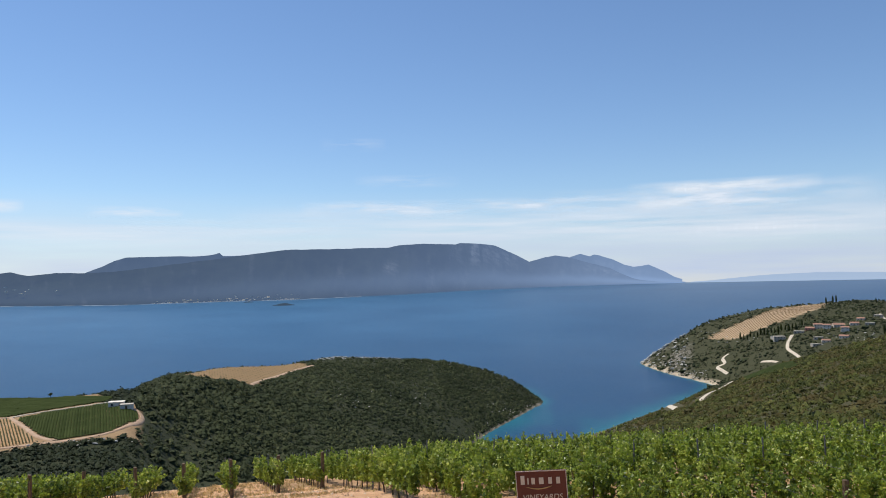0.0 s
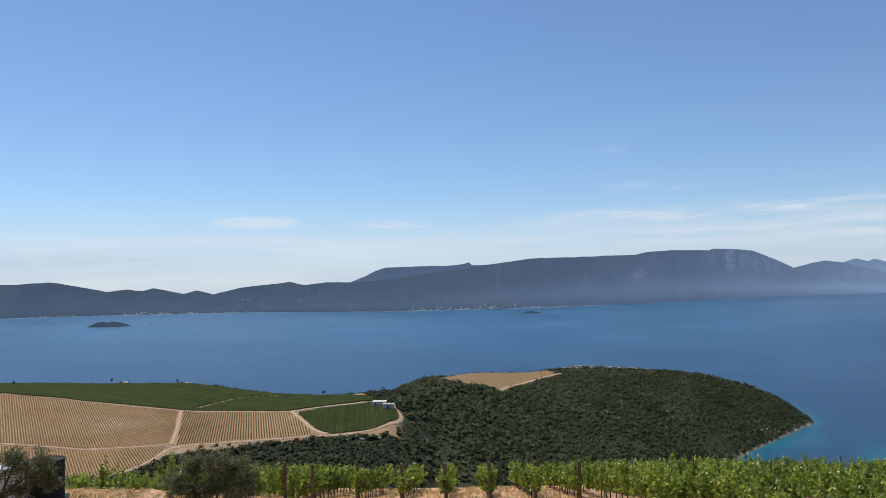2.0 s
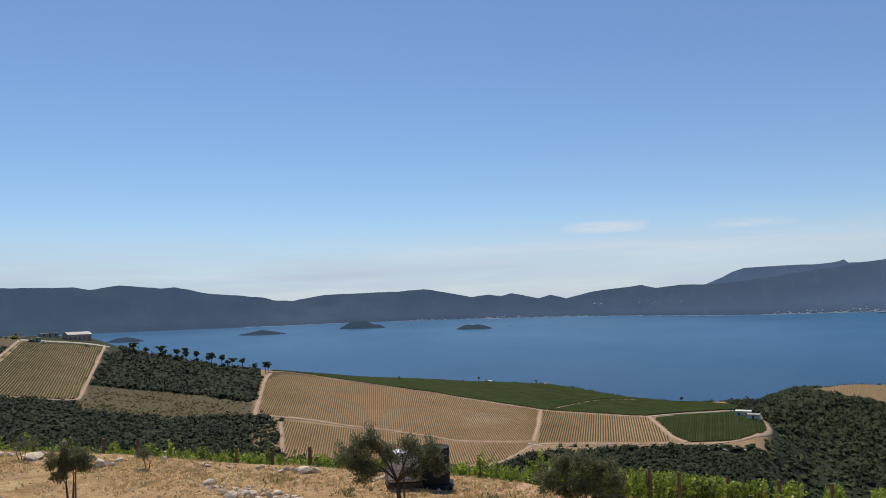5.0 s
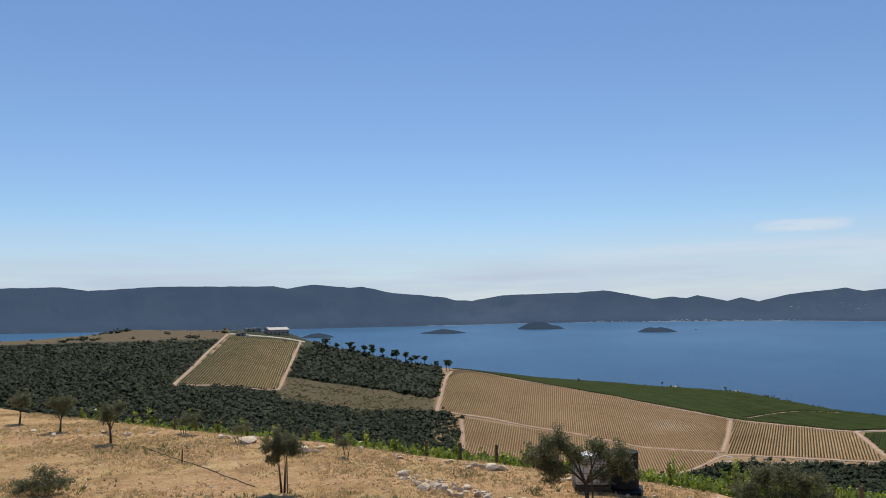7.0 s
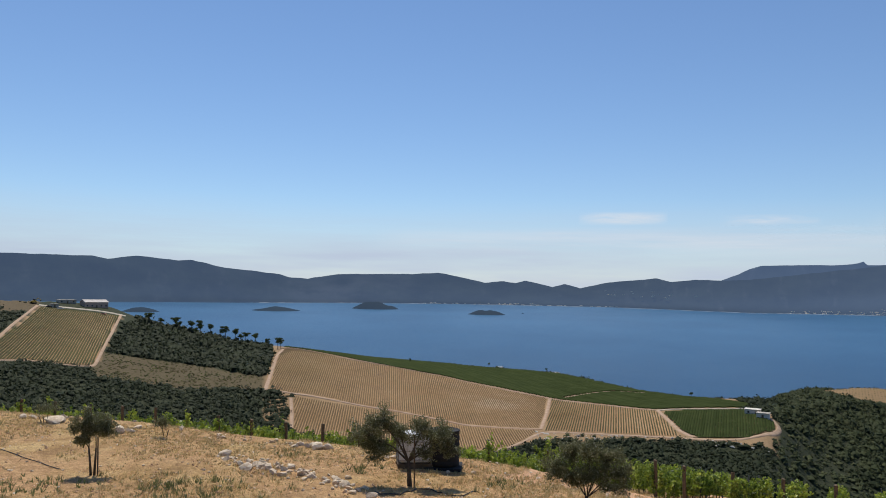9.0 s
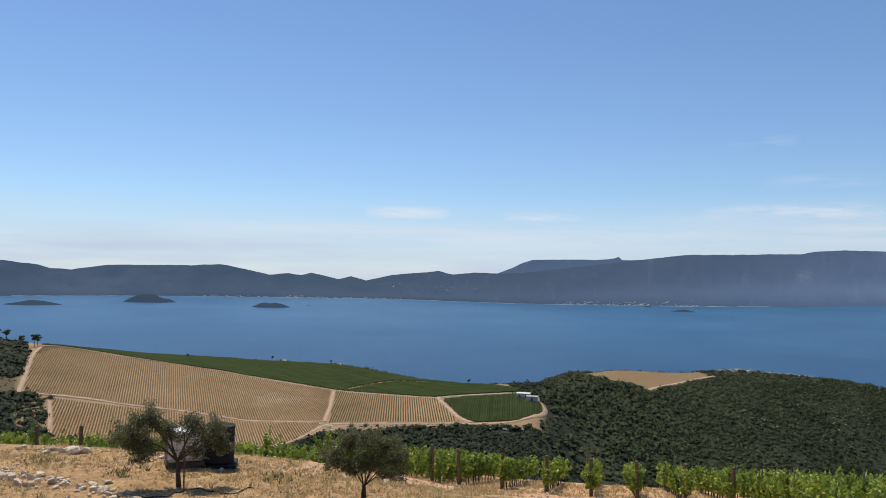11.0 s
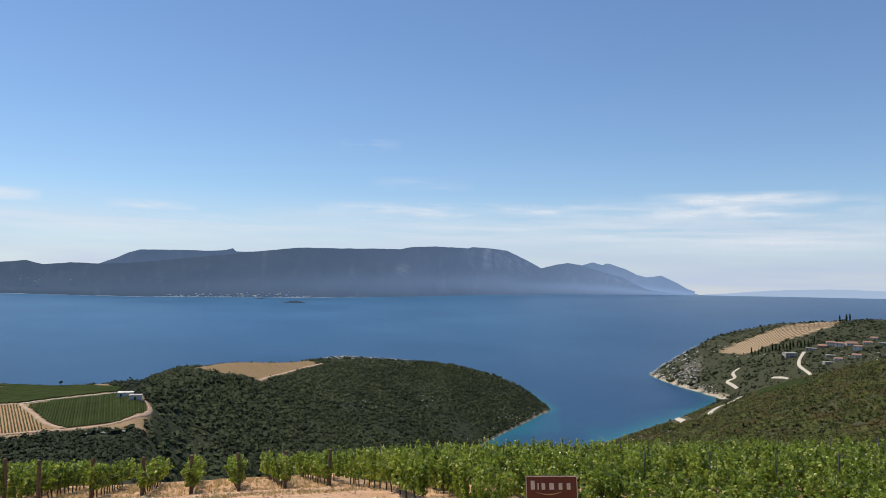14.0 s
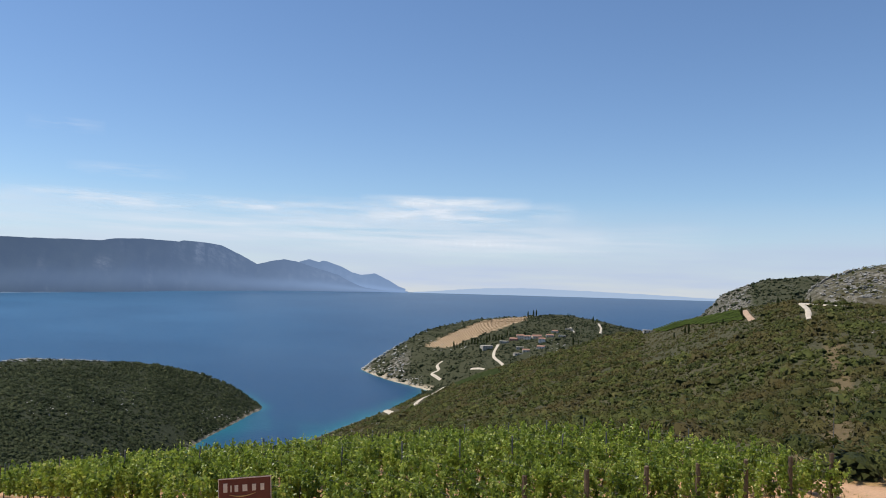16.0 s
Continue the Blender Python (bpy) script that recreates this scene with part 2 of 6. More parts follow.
BARK = simple("olive_bark", [(0.06, 0.045, 0.03), (0.13, 0.10, 0.07)], 14.0, 0.9, 0.8)
POST = simple("weathered_post", [(0.10, 0.068, 0.038), (0.19, 0.135, 0.08)], 9.0, 0.9, 0.5)
STEEL = simple("galvanised_steel", [(0.12, 0.12, 0.12), (0.22, 0.22, 0.22)], 30.0, 0.6, 0.1, 0.002, 0.3)
LIMESTONE = simple("limestone", [(0.55, 0.39, 0.25), (0.76, 0.61, 0.44), (0.86, 0.76, 0.60)], 3.5, 0.95, 0.6, 0.02)
PALE_ROCK = simple("pale_weathered_rock", [(0.3, 0.28, 0.24), (0.5, 0.48, 0.43), (0.64, 0.62, 0.57)], 0.5, 0.95, 0.9, 0.3)
GRAVEL = simple("pale_gravel_road", [(0.52, 0.43, 0.31), (0.66, 0.58, 0.46)], 0.3, 0.95, 0.3, 0.03)
TRACK = simple("earth_track", [(0.42, 0.27, 0.165), (0.54, 0.38, 0.255)], 0.3, 0.95, 0.3, 0.03)
PLASTER = simple("cream_plaster", [(0.66, 0.56, 0.45), (0.78, 0.69, 0.58)], 0.5, 0.85, 0.15)
ROSE = simple("rose_plaster", [(0.5, 0.2, 0.16), (0.6, 0.28, 0.22)], 0.5, 0.85, 0.15)
BARN_WALL = simple("dusty_rose_plaster", [(0.48, 0.33, 0.26), (0.58, 0.42, 0.34)], 0.5, 0.85, 0.15)
BARN_ROOF = simple("pale_roof_sheet", [(0.52, 0.45, 0.40), (0.64, 0.58, 0.53)], 0.8, 0.7, 0.2)
WHITEWASH = simple("whitewashed_wall", [(0.74, 0.67, 0.57), (0.84, 0.78, 0.68)], 0.8, 0.8, 0.15)
CONCRETE = simple("grey_concrete", [(0.42, 0.37, 0.30), (0.54, 0.48, 0.40)], 0.8, 0.9, 0.2)
ROOF = simple("clay_roof_tile", [(0.30, 0.15, 0.10), (0.42, 0.24, 0.16)], 2.0, 0.85, 0.5)
DARK_GLASS = simple("dark_window", [(0.02, 0.022, 0.025), (0.04, 0.042, 0.045)], 1.0, 0.5, 0.0)
BLACK_PLASTIC = simple("black_plastic", [(0.008, 0.008, 0.009), (0.016, 0.016, 0.017)], 3.0, 0.85, 0.15)
WHITE_PLASTIC = simple("white_plastic", [(0.68, 0.68, 0.66), (0.8, 0.8, 0.78)], 3.0, 0.45, 0.1)
SIGN_BROWN = simple("brown_sign_enamel", [(0.115, 0.022, 0.016), (0.135, 0.028, 0.02)], 3.0, 0.45, 0.04, 0.002)
CREAM = simple("cream_paint", [(0.62, 0.56, 0.46), (0.72, 0.66, 0.56)], 6.0, 0.6, 0.05, 0.002)
OCHRE = simple("ochre_paint", [(0.55, 0.36, 0.12), (0.62, 0.42, 0.16)], 6.0, 0.6, 0.05, 0.002)
HOSE = simple("black_hose", [(0.015, 0.014, 0.013), (0.03, 0.028, 0.026)], 8.0, 0.6, 0.1)
YELLOW_PAINT = simple("yellow_machine_paint", [(0.5, 0.3, 0.02), (0.62, 0.38, 0.04)], 4.0, 0.5, 0.1)

# ---------------------------------------------------------------- mesh helpers
rng = np.random.default_rng(7)


def mesh_from(name, verts, faces, mat, parent=None, smooth=False, label=""):
    """verts: n x 3 array; faces: a list or array of index rows, triangles or quads."""
    me = bpy.data.meshes.new(name)
    verts = np.asarray(verts, dtype=np.float32)
    if isinstance(faces, np.ndarray):
        n, k = faces.shape
        me.vertices.add(len(verts))
        me.vertices.foreach_set("co", verts.ravel())
        me.loops.add(n * k)
        me.loops.foreach_set("vertex_index", faces.astype(np.int32).ravel())
        me.polygons.add(n)
        me.polygons.foreach_set("loop_start", np.arange(0, n * k, k, dtype=np.int32))
        me.update(calc_edges=True)
    else:
        me.from_pydata([tuple(v) for v in verts], [], faces)
    me.polygons.foreach_set("use_smooth", np.full(len(me.polygons), smooth))
    me.materials.append(mat)
    ob = new(name, me)
    if parent is not None:
        ob.parent = parent
    if label:
        tagged(ob, label)
    return ob


def part(name, bm, mat, parent=None, label="", smooth=False):
    me = bpy.data.meshes.new(name)
    for f in bm.faces:
        f.smooth = smooth
    bm.to_mesh(me)
    bm.free()
    me.materials.append(mat)
    ob = new(name, me)
    if parent is not None:
        ob.parent = parent
    if label:
        tagged(ob, label)
    return ob


def empty(name, m, label="", category="", group="", kind=""):
    ob = new(name)
    ob.empty_display_size = 0.2
    ob.matrix_world = m
    return tagged(ob, label, category, group, kind)


def box(bm, size, at=(0, 0, 0), bevel=0.0, turn=None):
    m = Matrix.Translation(at) @ (turn or Matrix.Identity(4)) @ Matrix.Diagonal((*size, 1))
    r = bmesh.ops.create_cube(bm, size=1, matrix=m)
    if bevel:
        es = list({e for v in r["verts"] for e in v.link_edges})
        bmesh.ops.bevel(bm, geom=es, offset=bevel, segments=1, affect="EDGES")
    return bm


def tube(bm, pts, radii, sides=7):
    """A tapered tube through pts."""
    rings = []
    for i, p in enumerate(pts):
        p = Vector(p)
        a, b = Vector(pts[max(0, i - 1)]), Vector(pts[min(len(pts) - 1, i + 1)])
        d = (b - a).normalized()
        s = d.cross(Vector((0.31, 0.77, 0.2))).normalized()
        q = d.cross(s)
        rings.append([bm.verts.new(p + radii[i] * (math.cos(6.2832 * k / sides) * s + math.sin(6.2832 * k / sides) * q)) for k in range(sides)])
    for r0, r1 in zip(rings, rings[1:]):
        for k in range(sides):
            bm.faces.new((r0[k], r0[(k + 1) % sides], r1[(k + 1) % sides], r1[k]))
    bm.faces.new(rings[0][::-1])
    bm.faces.new(rings[-1])
    return bm


def hash2(ix, iy, seed):
    h = (ix.astype(np.int64) * 374761393 + iy.astype(np.int64) * 668265263 + seed * 974634777) & 0x7FFFFFFF
    h = ((h ^ (h >> 13)) * 1274126177) & 0x7FFFFFFF
    return ((h ^ (h >> 16)) & 0xFFFF) / 65535.0


def relief(x, y, size, octaves=4, seed=1):
    """Fractal value noise, about -1 to 1."""
    out, amp, tot = 0.0, 1.0, 0.0
    for o in range(octaves):
        px, py = x / size * 2**o + 17.3 * o, y / size * 2**o + 9.1 * o
        ix, iy = np.floor(px), np.floor(py)
        fx, fy = px - ix, py - iy
        fx, fy = fx * fx * (3 - 2 * fx), fy * fy * (3 - 2 * fy)
        a, b = hash2(ix, iy, seed + o), hash2(ix + 1, iy, seed + o)
        c, d = hash2(ix, iy + 1, seed + o), hash2(ix + 1, iy + 1, seed + o)
        out = out + amp * ((a * (1 - fx) + b * fx) * (1 - fy) + (c * (1 - fx) + d * fx) * fy)
        tot, amp = tot + amp, amp * 0.5
    return 2 * out / tot - 1


def polar(bearing, r):
    """Plan place from a bearing in degrees, left of north, and a distance."""
    a = np.radians(bearing)
    return -r * np.sin(a), r * np.cos(a)


# ---------------------------------------------------------------- the lie of the land
# Heights against the eye, along bearings, at six distances: brow, valley, foot, middle, crest, far side.
# bearing, brow z, valley r, z, foot r, z, middle r, z, crest r, z
BACK = [(-180, 6, 230, 40, 400, 90, 600, 150, 900, 230), (-120, -4, 230, 15, 400, 45, 600, 80, 900, 130), (-75, -14, 240, -10, 350, 4, 450, 14, 600, 30)]
SLOPE = [(-60, -19, 250, -19, 330, -12, 400, -6, 480, 0), (-50, -20, 250, -22, 330, -15, 400, -9, 500, -3), (-44.3, -21, 250, -25, 340, -18, 440, -10, 560, -2),
         (-41, -21.5, 260, -30, 360, -25, 470, -17, 600, -8.2), (-37, -22, 280, -36, 400, -33, 540, -27, 680, -22), (-35.3, -22, 285, -38, 415, -37, 560, -34, 700, -31.5), (-33, -22.5, 290, -41, 430, -42, 580, -39.5, 720, -35.5),
         (-27, -23, 300, -48, 460, -56, 630, -62, 800, -67), (-22.5, -23.5, 300, -53, 480, -68, 680, -83, 870, -96)]
SHORE = [(-19.2, -24, 300, -58, 500, -82, 740, -108, 980, -129), (-16.3, -25, 300, -66, 480, -91, 660, -112, 839, -131), (-14.3, -26, 300, -72, 460, -98, 620, -117, 772, -131),
         (-10.9, -27, 300, -86, 420, -106, 550, -121, 679, -131), (-8.6, -28, 300, -150, 500, -140, 700, -142, 850, -142), (-7.3, -28, 300, -150, 838, -131, 840, -131, 842, -131),
         (-6.5, -28, 300, -150, 795, -131, 822, -127, 845, -125), (-5.1, -28, 300, -150, 733, -131, 795, -119, 845, -109.5), (-2.9, -28, 300, -146, 659, -131, 755, -112, 840, -95)]
HILL = [(0, -28, 300, -132, 560, -128, 700, -105, 820, -84.5), (5, -28, 290, -115, 480, -112, 640, -90, 780, -73.5), (8, -28, 280, -112, 450, -105, 620, -82, 760, -70),
        (12, -28, 270, -104, 430, -98, 600, -74, 720, -71.5), (16.5, -28, 255, -98, 405, -88, 560, -67, 680, -67.6), (19, -28, 250, -94, 390, -84, 500, -63, 620, -66.5), (22, -28, 240, -84, 385, -66, 430, -60.5, 520, -63)]
FIELDS = [(27, -28, 230, -84, 390, -68, 450, -63.2, 520, -64.8), (30.5, -28, 230, -85, 388, -69, 465, -65.5, 560, -66.8), (36.5, -28, 230, -88, 385, -70.8, 500, -67.2, 650, -65.6),
          (43, -28, 230, -92, 380, -77, 520, -60.2, 700, -66), (50, -28, 230, -86, 380, -73, 530, -49.2, 690, -59), (55.5, -28, 230, -82, 380, -68, 530, -40.8, 660, -48.8),
          (59, -28, 225, -72, 370, -62, 480, -50, 600, -41), (62, -28, 220, -66, 360, -59, 465, -48, 590, -33)]
LEFT = [(66, -28, 220, -62, 350, -56, 450, -44, 610, -24.0), (68, -28, 220, -60, 348, -54, 445, -42.5, 640, -15.2), (70, -28, 215, -58, 344, -52, 442, -41, 640, -12.8), (72, -28, 210, -56, 340, -50, 440, -39, 630, -12.2),
        (78, -28, 200, -54, 330, -46, 430, -31, 600, -10.8), (88, -28, 200, -54, 320, -44, 420, -29, 600, -17.5), (120, -20, 220, -30, 350, -10, 450, 10, 600, 40)]
LAND = np.array(BACK + SLOPE + SHORE + HILL + FIELDS + LEFT + [(180, 6, 230, 40, 400, 90, 600, 150, 900, 230)])


def along(bearing, column):
    c = np.interp
    b = np.asarray(bearing)
    return sum(w * c(b + d, LAND[:, 0], LAND[:, column]) for d, w in ((-0.6, 0.25), (0.0, 0.5), (0.6, 0.25)))


ROW_BEARING = 17.0               # the near vine rows run this way
RB = radians(ROW_BEARING)


def to_rows(x, y):
    """Across the near rows (to the right) and along them (away)."""
    return x * math.cos(RB) + y * math.sin(RB), -x * math.sin(RB) + y * math.cos(RB)


def from_rows(u, v):
    return u * math.cos(RB) - v * math.sin(RB), u * math.sin(RB) + v * math.cos(RB)


def lip(u):
    """Where the dry slope on the left breaks off, along the rows."""
    return np.interp(u, [-60, -35.5, -32.4, -28, -20, -13, -10.3, -7.4, 0], [20, 22.5, 23.5, 24.3, 24.8, 25.2, 27.6, 30.1, 31])


def near_ground(x, y):
    u, v = to_rows(x, y)
    z = np.interp(v, [-60, -12, -4, 3, 8, 11, 20, 24, 32, 45, 62, 90], [8, 0.5, -1.8, -3.4, -5.2, -5.8, -5.95, -6.5, -8.28, -11.0, -15.3, -24])
    z = z - 0.03 * np.clip(u - 8, 0, 40) - 0.17 * np.clip(u - 33, 0, 40)
    # the dry slope on the left stays level up to its stony lip, then drops to the lower vines
    e = v - lip(u)
    bank = np.clip((e - 0.4) / 1.8, 0, 1)
    level = np.interp(v, [-60, -12, -4, 3, 8, 11, 18, 25], [8, 0.5, -1.8, -3.4, -5.2, -5.7, -5.9, -6.15]) - 1.35 * bank * bank * (3 - 2 * bank) - 0.22 * np.clip(e - 1.5, 0, 60)
    w = np.clip((-u - 5) / 8, 0, 1) ** 2
    z = z * (1 - w) + level * w
    return z + 0.08 * relief(x, y, 5.0, 3, 5) + 0.03 * relief(x, y, 0.9, 3, 6)


def land(x, y):
    """Height of the ground above the sea."""
    x, y = np.asarray(x, float), np.asarray(y, float)
    r, b = np.hypot(x, y), np.degrees(np.arctan2(-x, y))
    brow = along(b, 1)
    rs = [np.full_like(r, 110.0)] + [along(b, c) for c in (2, 4, 6, 8)]
    zs = [brow] + [along(b, c) for c in (3, 5, 7, 9)]
    rs.append(rs[-1] + 230)
    zs.append(np.where(np.abs(b) < 100, -150, zs[-1]))
    far = np.where(r < rs[0], zs[0], zs[-1])
    for r0, r1, z0, z1 in zip(rs, rs[1:], zs, zs[1:]):
        s = (r - r0) / np.maximum(r1 - r0, 1.0)
        far = np.where((s >= 0) & (s < 1), z0 + (z1 - z0) * s, far)
    tame = np.where((b > 21) & (b < 57) & (r > rs[2] - 10) & (r < rs[4] + 10), 0.15, 1.0)
    tame = tame * np.where(r > 320, np.interp(b, [64, 67, 76, 78], [1, 0.2, 0.2, 1]), 1.0)
    far = far + tame * (2.2 * relief(x, y, 70, 4, 11) * np.clip((r - 110) / 150, 0, 1)) * np.clip((far + 131) / 12, 0.1, 1)
    w = np.clip((r - 62) / 48, 0, 1)
    w = w * w * (3 - 2 * w)
    z = near_ground(x, y) * (1 - w) + far * w
    # the cape across the bay
    cb = [-37, -34.7, -31.5, -29, -26.4, -22.8, -20.3, -18.3, -16.2, -15, -14.1, -13]
    crest = np.interp(b, cb, [-64, -60, -45, -39, -41, -47, -59, -74, -101, -118, -131, -150])
    front = np.interp(b, cb, [900, 900, 900, 900, 920, 950, 980, 1009, 1080, 1140, 1206, 1230])
    frontz = np.interp(b, cb, [-90, -88, -84, -84, -92, -105, -122, -132, -132, -132, -132, -150])
    cr = np.interp(b, cb, [1260, 1270, 1280, 1290, 1285, 1270, 1260, 1250, 1235, 1225, 1215, 1230])
    s = (r - front) / np.maximum(cr - front, 1.0)
    cape = np.where(s < 0, frontz - 40 * np.clip(-s, 0, 3), np.where(s < 1, frontz + (crest - frontz) * np.clip(s, 0, 1) ** 0.85, crest - 0.45 * (r - cr)))
    cape = cape + 3.5 * relief(x, y, 90, 5, 21) * np.clip((cape + 131) / 15, 0, 1)
    cape = np.where((b < -11) & (b > -50), cape, -200)
    # the mountain shoulder beyond
    mb = [-100, -75, -60, -50, -46.6, -45.9, -44.7, -42.7, -41.4, -39.75, -39.2, -38.4, -37, -35.4, -34]
    top = np.interp(b, mb, [170, 120, 70, 42, 44, 46, 43, 36, 24, 2, -20, -42, -60, -80, -150])
    s = np.clip((r - 950) / 750, 0, 1)
    hill = np.where(r < 950, -300, -75 + (top + 75) * s**1.2 - 0.35 * np.clip(r - 1700, 0, 900))
    hill = hill + 9 * relief(x, y, 210, 6, 31) * np.sin(np.pi * np.clip(s, 0, 1)) * np.clip((hill + 131) / 60, 0, 1) + 2.5 * relief(x, y, 45, 4, 32) * s
    hill = np.where((b < -33) & (b > -105), hill, -300)
    # a rocky slope in front of it, above the white road
    top = np.interp(b, [-100, -75, -62, -55, -49.8, -48.1, -46.7, -45.6, -44.9, -44.4], [120, 95, 68, 50, 37, 31, 24, 12, 0, -40])
    s = np.clip((r - 740) / 160, 0, 1)
    crag = np.where(r < 740, -300, -24 + (top + 24) * s**0.9 - 0.5 * np.clip(r - 900, 0, 900)) + 5.0 * relief(x, y, 36, 5, 33) * np.sin(np.pi * s) + 1.2 * relief(x, y, 12, 3, 34)
    hill = np.maximum(hill, np.where((b < -44) & (b > -105), crag, -300))
    return EYE + np.maximum(np.maximum(z, cape), hill)


def ground_z(x, y):
    return float(land(np.array([x]), np.array([y]))[0])


REACH = np.concatenate([np.linspace(8, 110, 240), np.linspace(112, 2000, 1900)])


def sight(bearing, fall, start=8.0, stop=2000.0):
    """Where a line of sight from the eye, falling by so many degrees, first meets the ground."""
    rr = REACH[(REACH >= start) & (REACH <= stop)]
    x, y = polar(bearing, rr)
    gap = EYE - np.tan(np.radians(fall)) * rr - land(x, y)
    k = int(np.argmax(gap <= 0)) if (gap <= 0).any() else int(np.argmin(gap))
    return x[k], y[k], ground_z(x[k], y[k])


def inside(b, f, poly):
    """Which of the points (b, f) lie in a polygon."""
    res = np.zeros(np.shape(b), bool)
    for (x0, y0), (x1, y1) in zip(poly, poly[1:] + poly[:1]):
        if y0 == y1:
            continue
        res ^= ((y0 > f) != (y1 > f)) & (b < (x1 - x0) * (f - y0) / (y1 - y0) + x0)
    return res


# parcels, by bearing and angle of fall from the eye
FIELD_TAN = [(56.3, 4.34), (52.2, 4.98), (48.1, 5.64), (44.5, 6.28), (39.7, 7.19), (36.95, 7.6), (37.4, 9.8), (44.5, 9.4), (48.0, 8.8), (53.8, 7.8), (57.3, 7.36)]
FIELD_LOW = [(55.45, 7.72), (48.0, 8.84), (44.5, 9.42), (37.6, 9.86), (37.9, 10.4), (39.8, 11.25), (42.7, 11.5), (48, 11.6), (55.3, 10.2)]
FIELD_STRIPED = [(36.6, 7.66), (29.3, 8.13), (27.6, 9.88), (37.1, 10.0)]
FIELD_GREEN = [(29.0, 8.2), (25.5, 7.85), (23.4, 7.68), (21.5, 8.6), (21.45, 9.25), (22.8, 9.65), (26.8, 9.88), (27.5, 9.45)]
FIELD_FAR = [(56.1, 4.25), (50, 5.3), (44.5, 6.22), (39.7, 7.1), (36.7, 7.58), (29.2, 8.05), (25.5, 7.72), (23.2, 7.55), (23.0, 7.3), (25.9, 7.05), (30.5, 6.7), (35.7, 5.75), (38.6, 5.4), (44, 5.3), (52, 4.6), (56.1, 4.1)]
FIELD_UPPER = [(72.1, 1.5), (67.3, 2.1), (68.8, 5.4), (75.7, 4.75)]
FIELD_GOLD = [(19.0, 6.2), (16.5, 5.6), (10.4, 5.6), (9.8, 5.95), (13.9, 7.05), (14.9, 6.75)]
BAY_FIELD = [(-20.6, 6.75), (-24.2, 5.75), (-24.5, 6.1), (-21.2, 7.1)]
BROW_FIELD = [(-35.2, 2.5), (-37.0, 1.85), (-38.0, 1.5), (-41.0, 0.9), (-41.4, 1.65), (-39.8, 1.85), (-37.7, 2.1), (-36.2, 2.6)]
CAPE_FIELD = [(-19.1, 4.08), (-22.7, 2.4), (-23.9, 2.15), (-26.4, 1.9), (-25.9, 2.2), (-22.75, 3.4), (-20.4, 4.32), (-19.2, 4.35)]
DRY_STRIP = [(-46.4, 2.9), (-47.3, 2.9), (-48.0, 5.9), (-47.9, 9.2), (-46.1, 9.2), (-46.5, 5.6)]
BROWN_STRIP = [(69.0, 5.75), (68.6, 4.45), (63, 5.35), (57.5, 6.35), (57.2, 7.4), (63, 7.05), (68.8, 6.15)]

# ---------------------------------------------------------------- ground and sea


def grid_faces(n, m, wrap=False):
    i, j = np.meshgrid(np.arange(n - 1), np.arange(m if wrap else m - 1), indexing="ij")
    k = (j + 1) % m
    return np.stack([i * m + j, i * m + k, (i + 1) * m + k, (i + 1) * m + j], -1).reshape(-1, 4)


def attribute(ob, name, values):
    a = ob.data.attributes.new(name, "FLOAT", "POINT")
    a.data.foreach_set("value", np.asarray(values, np.float32).ravel())


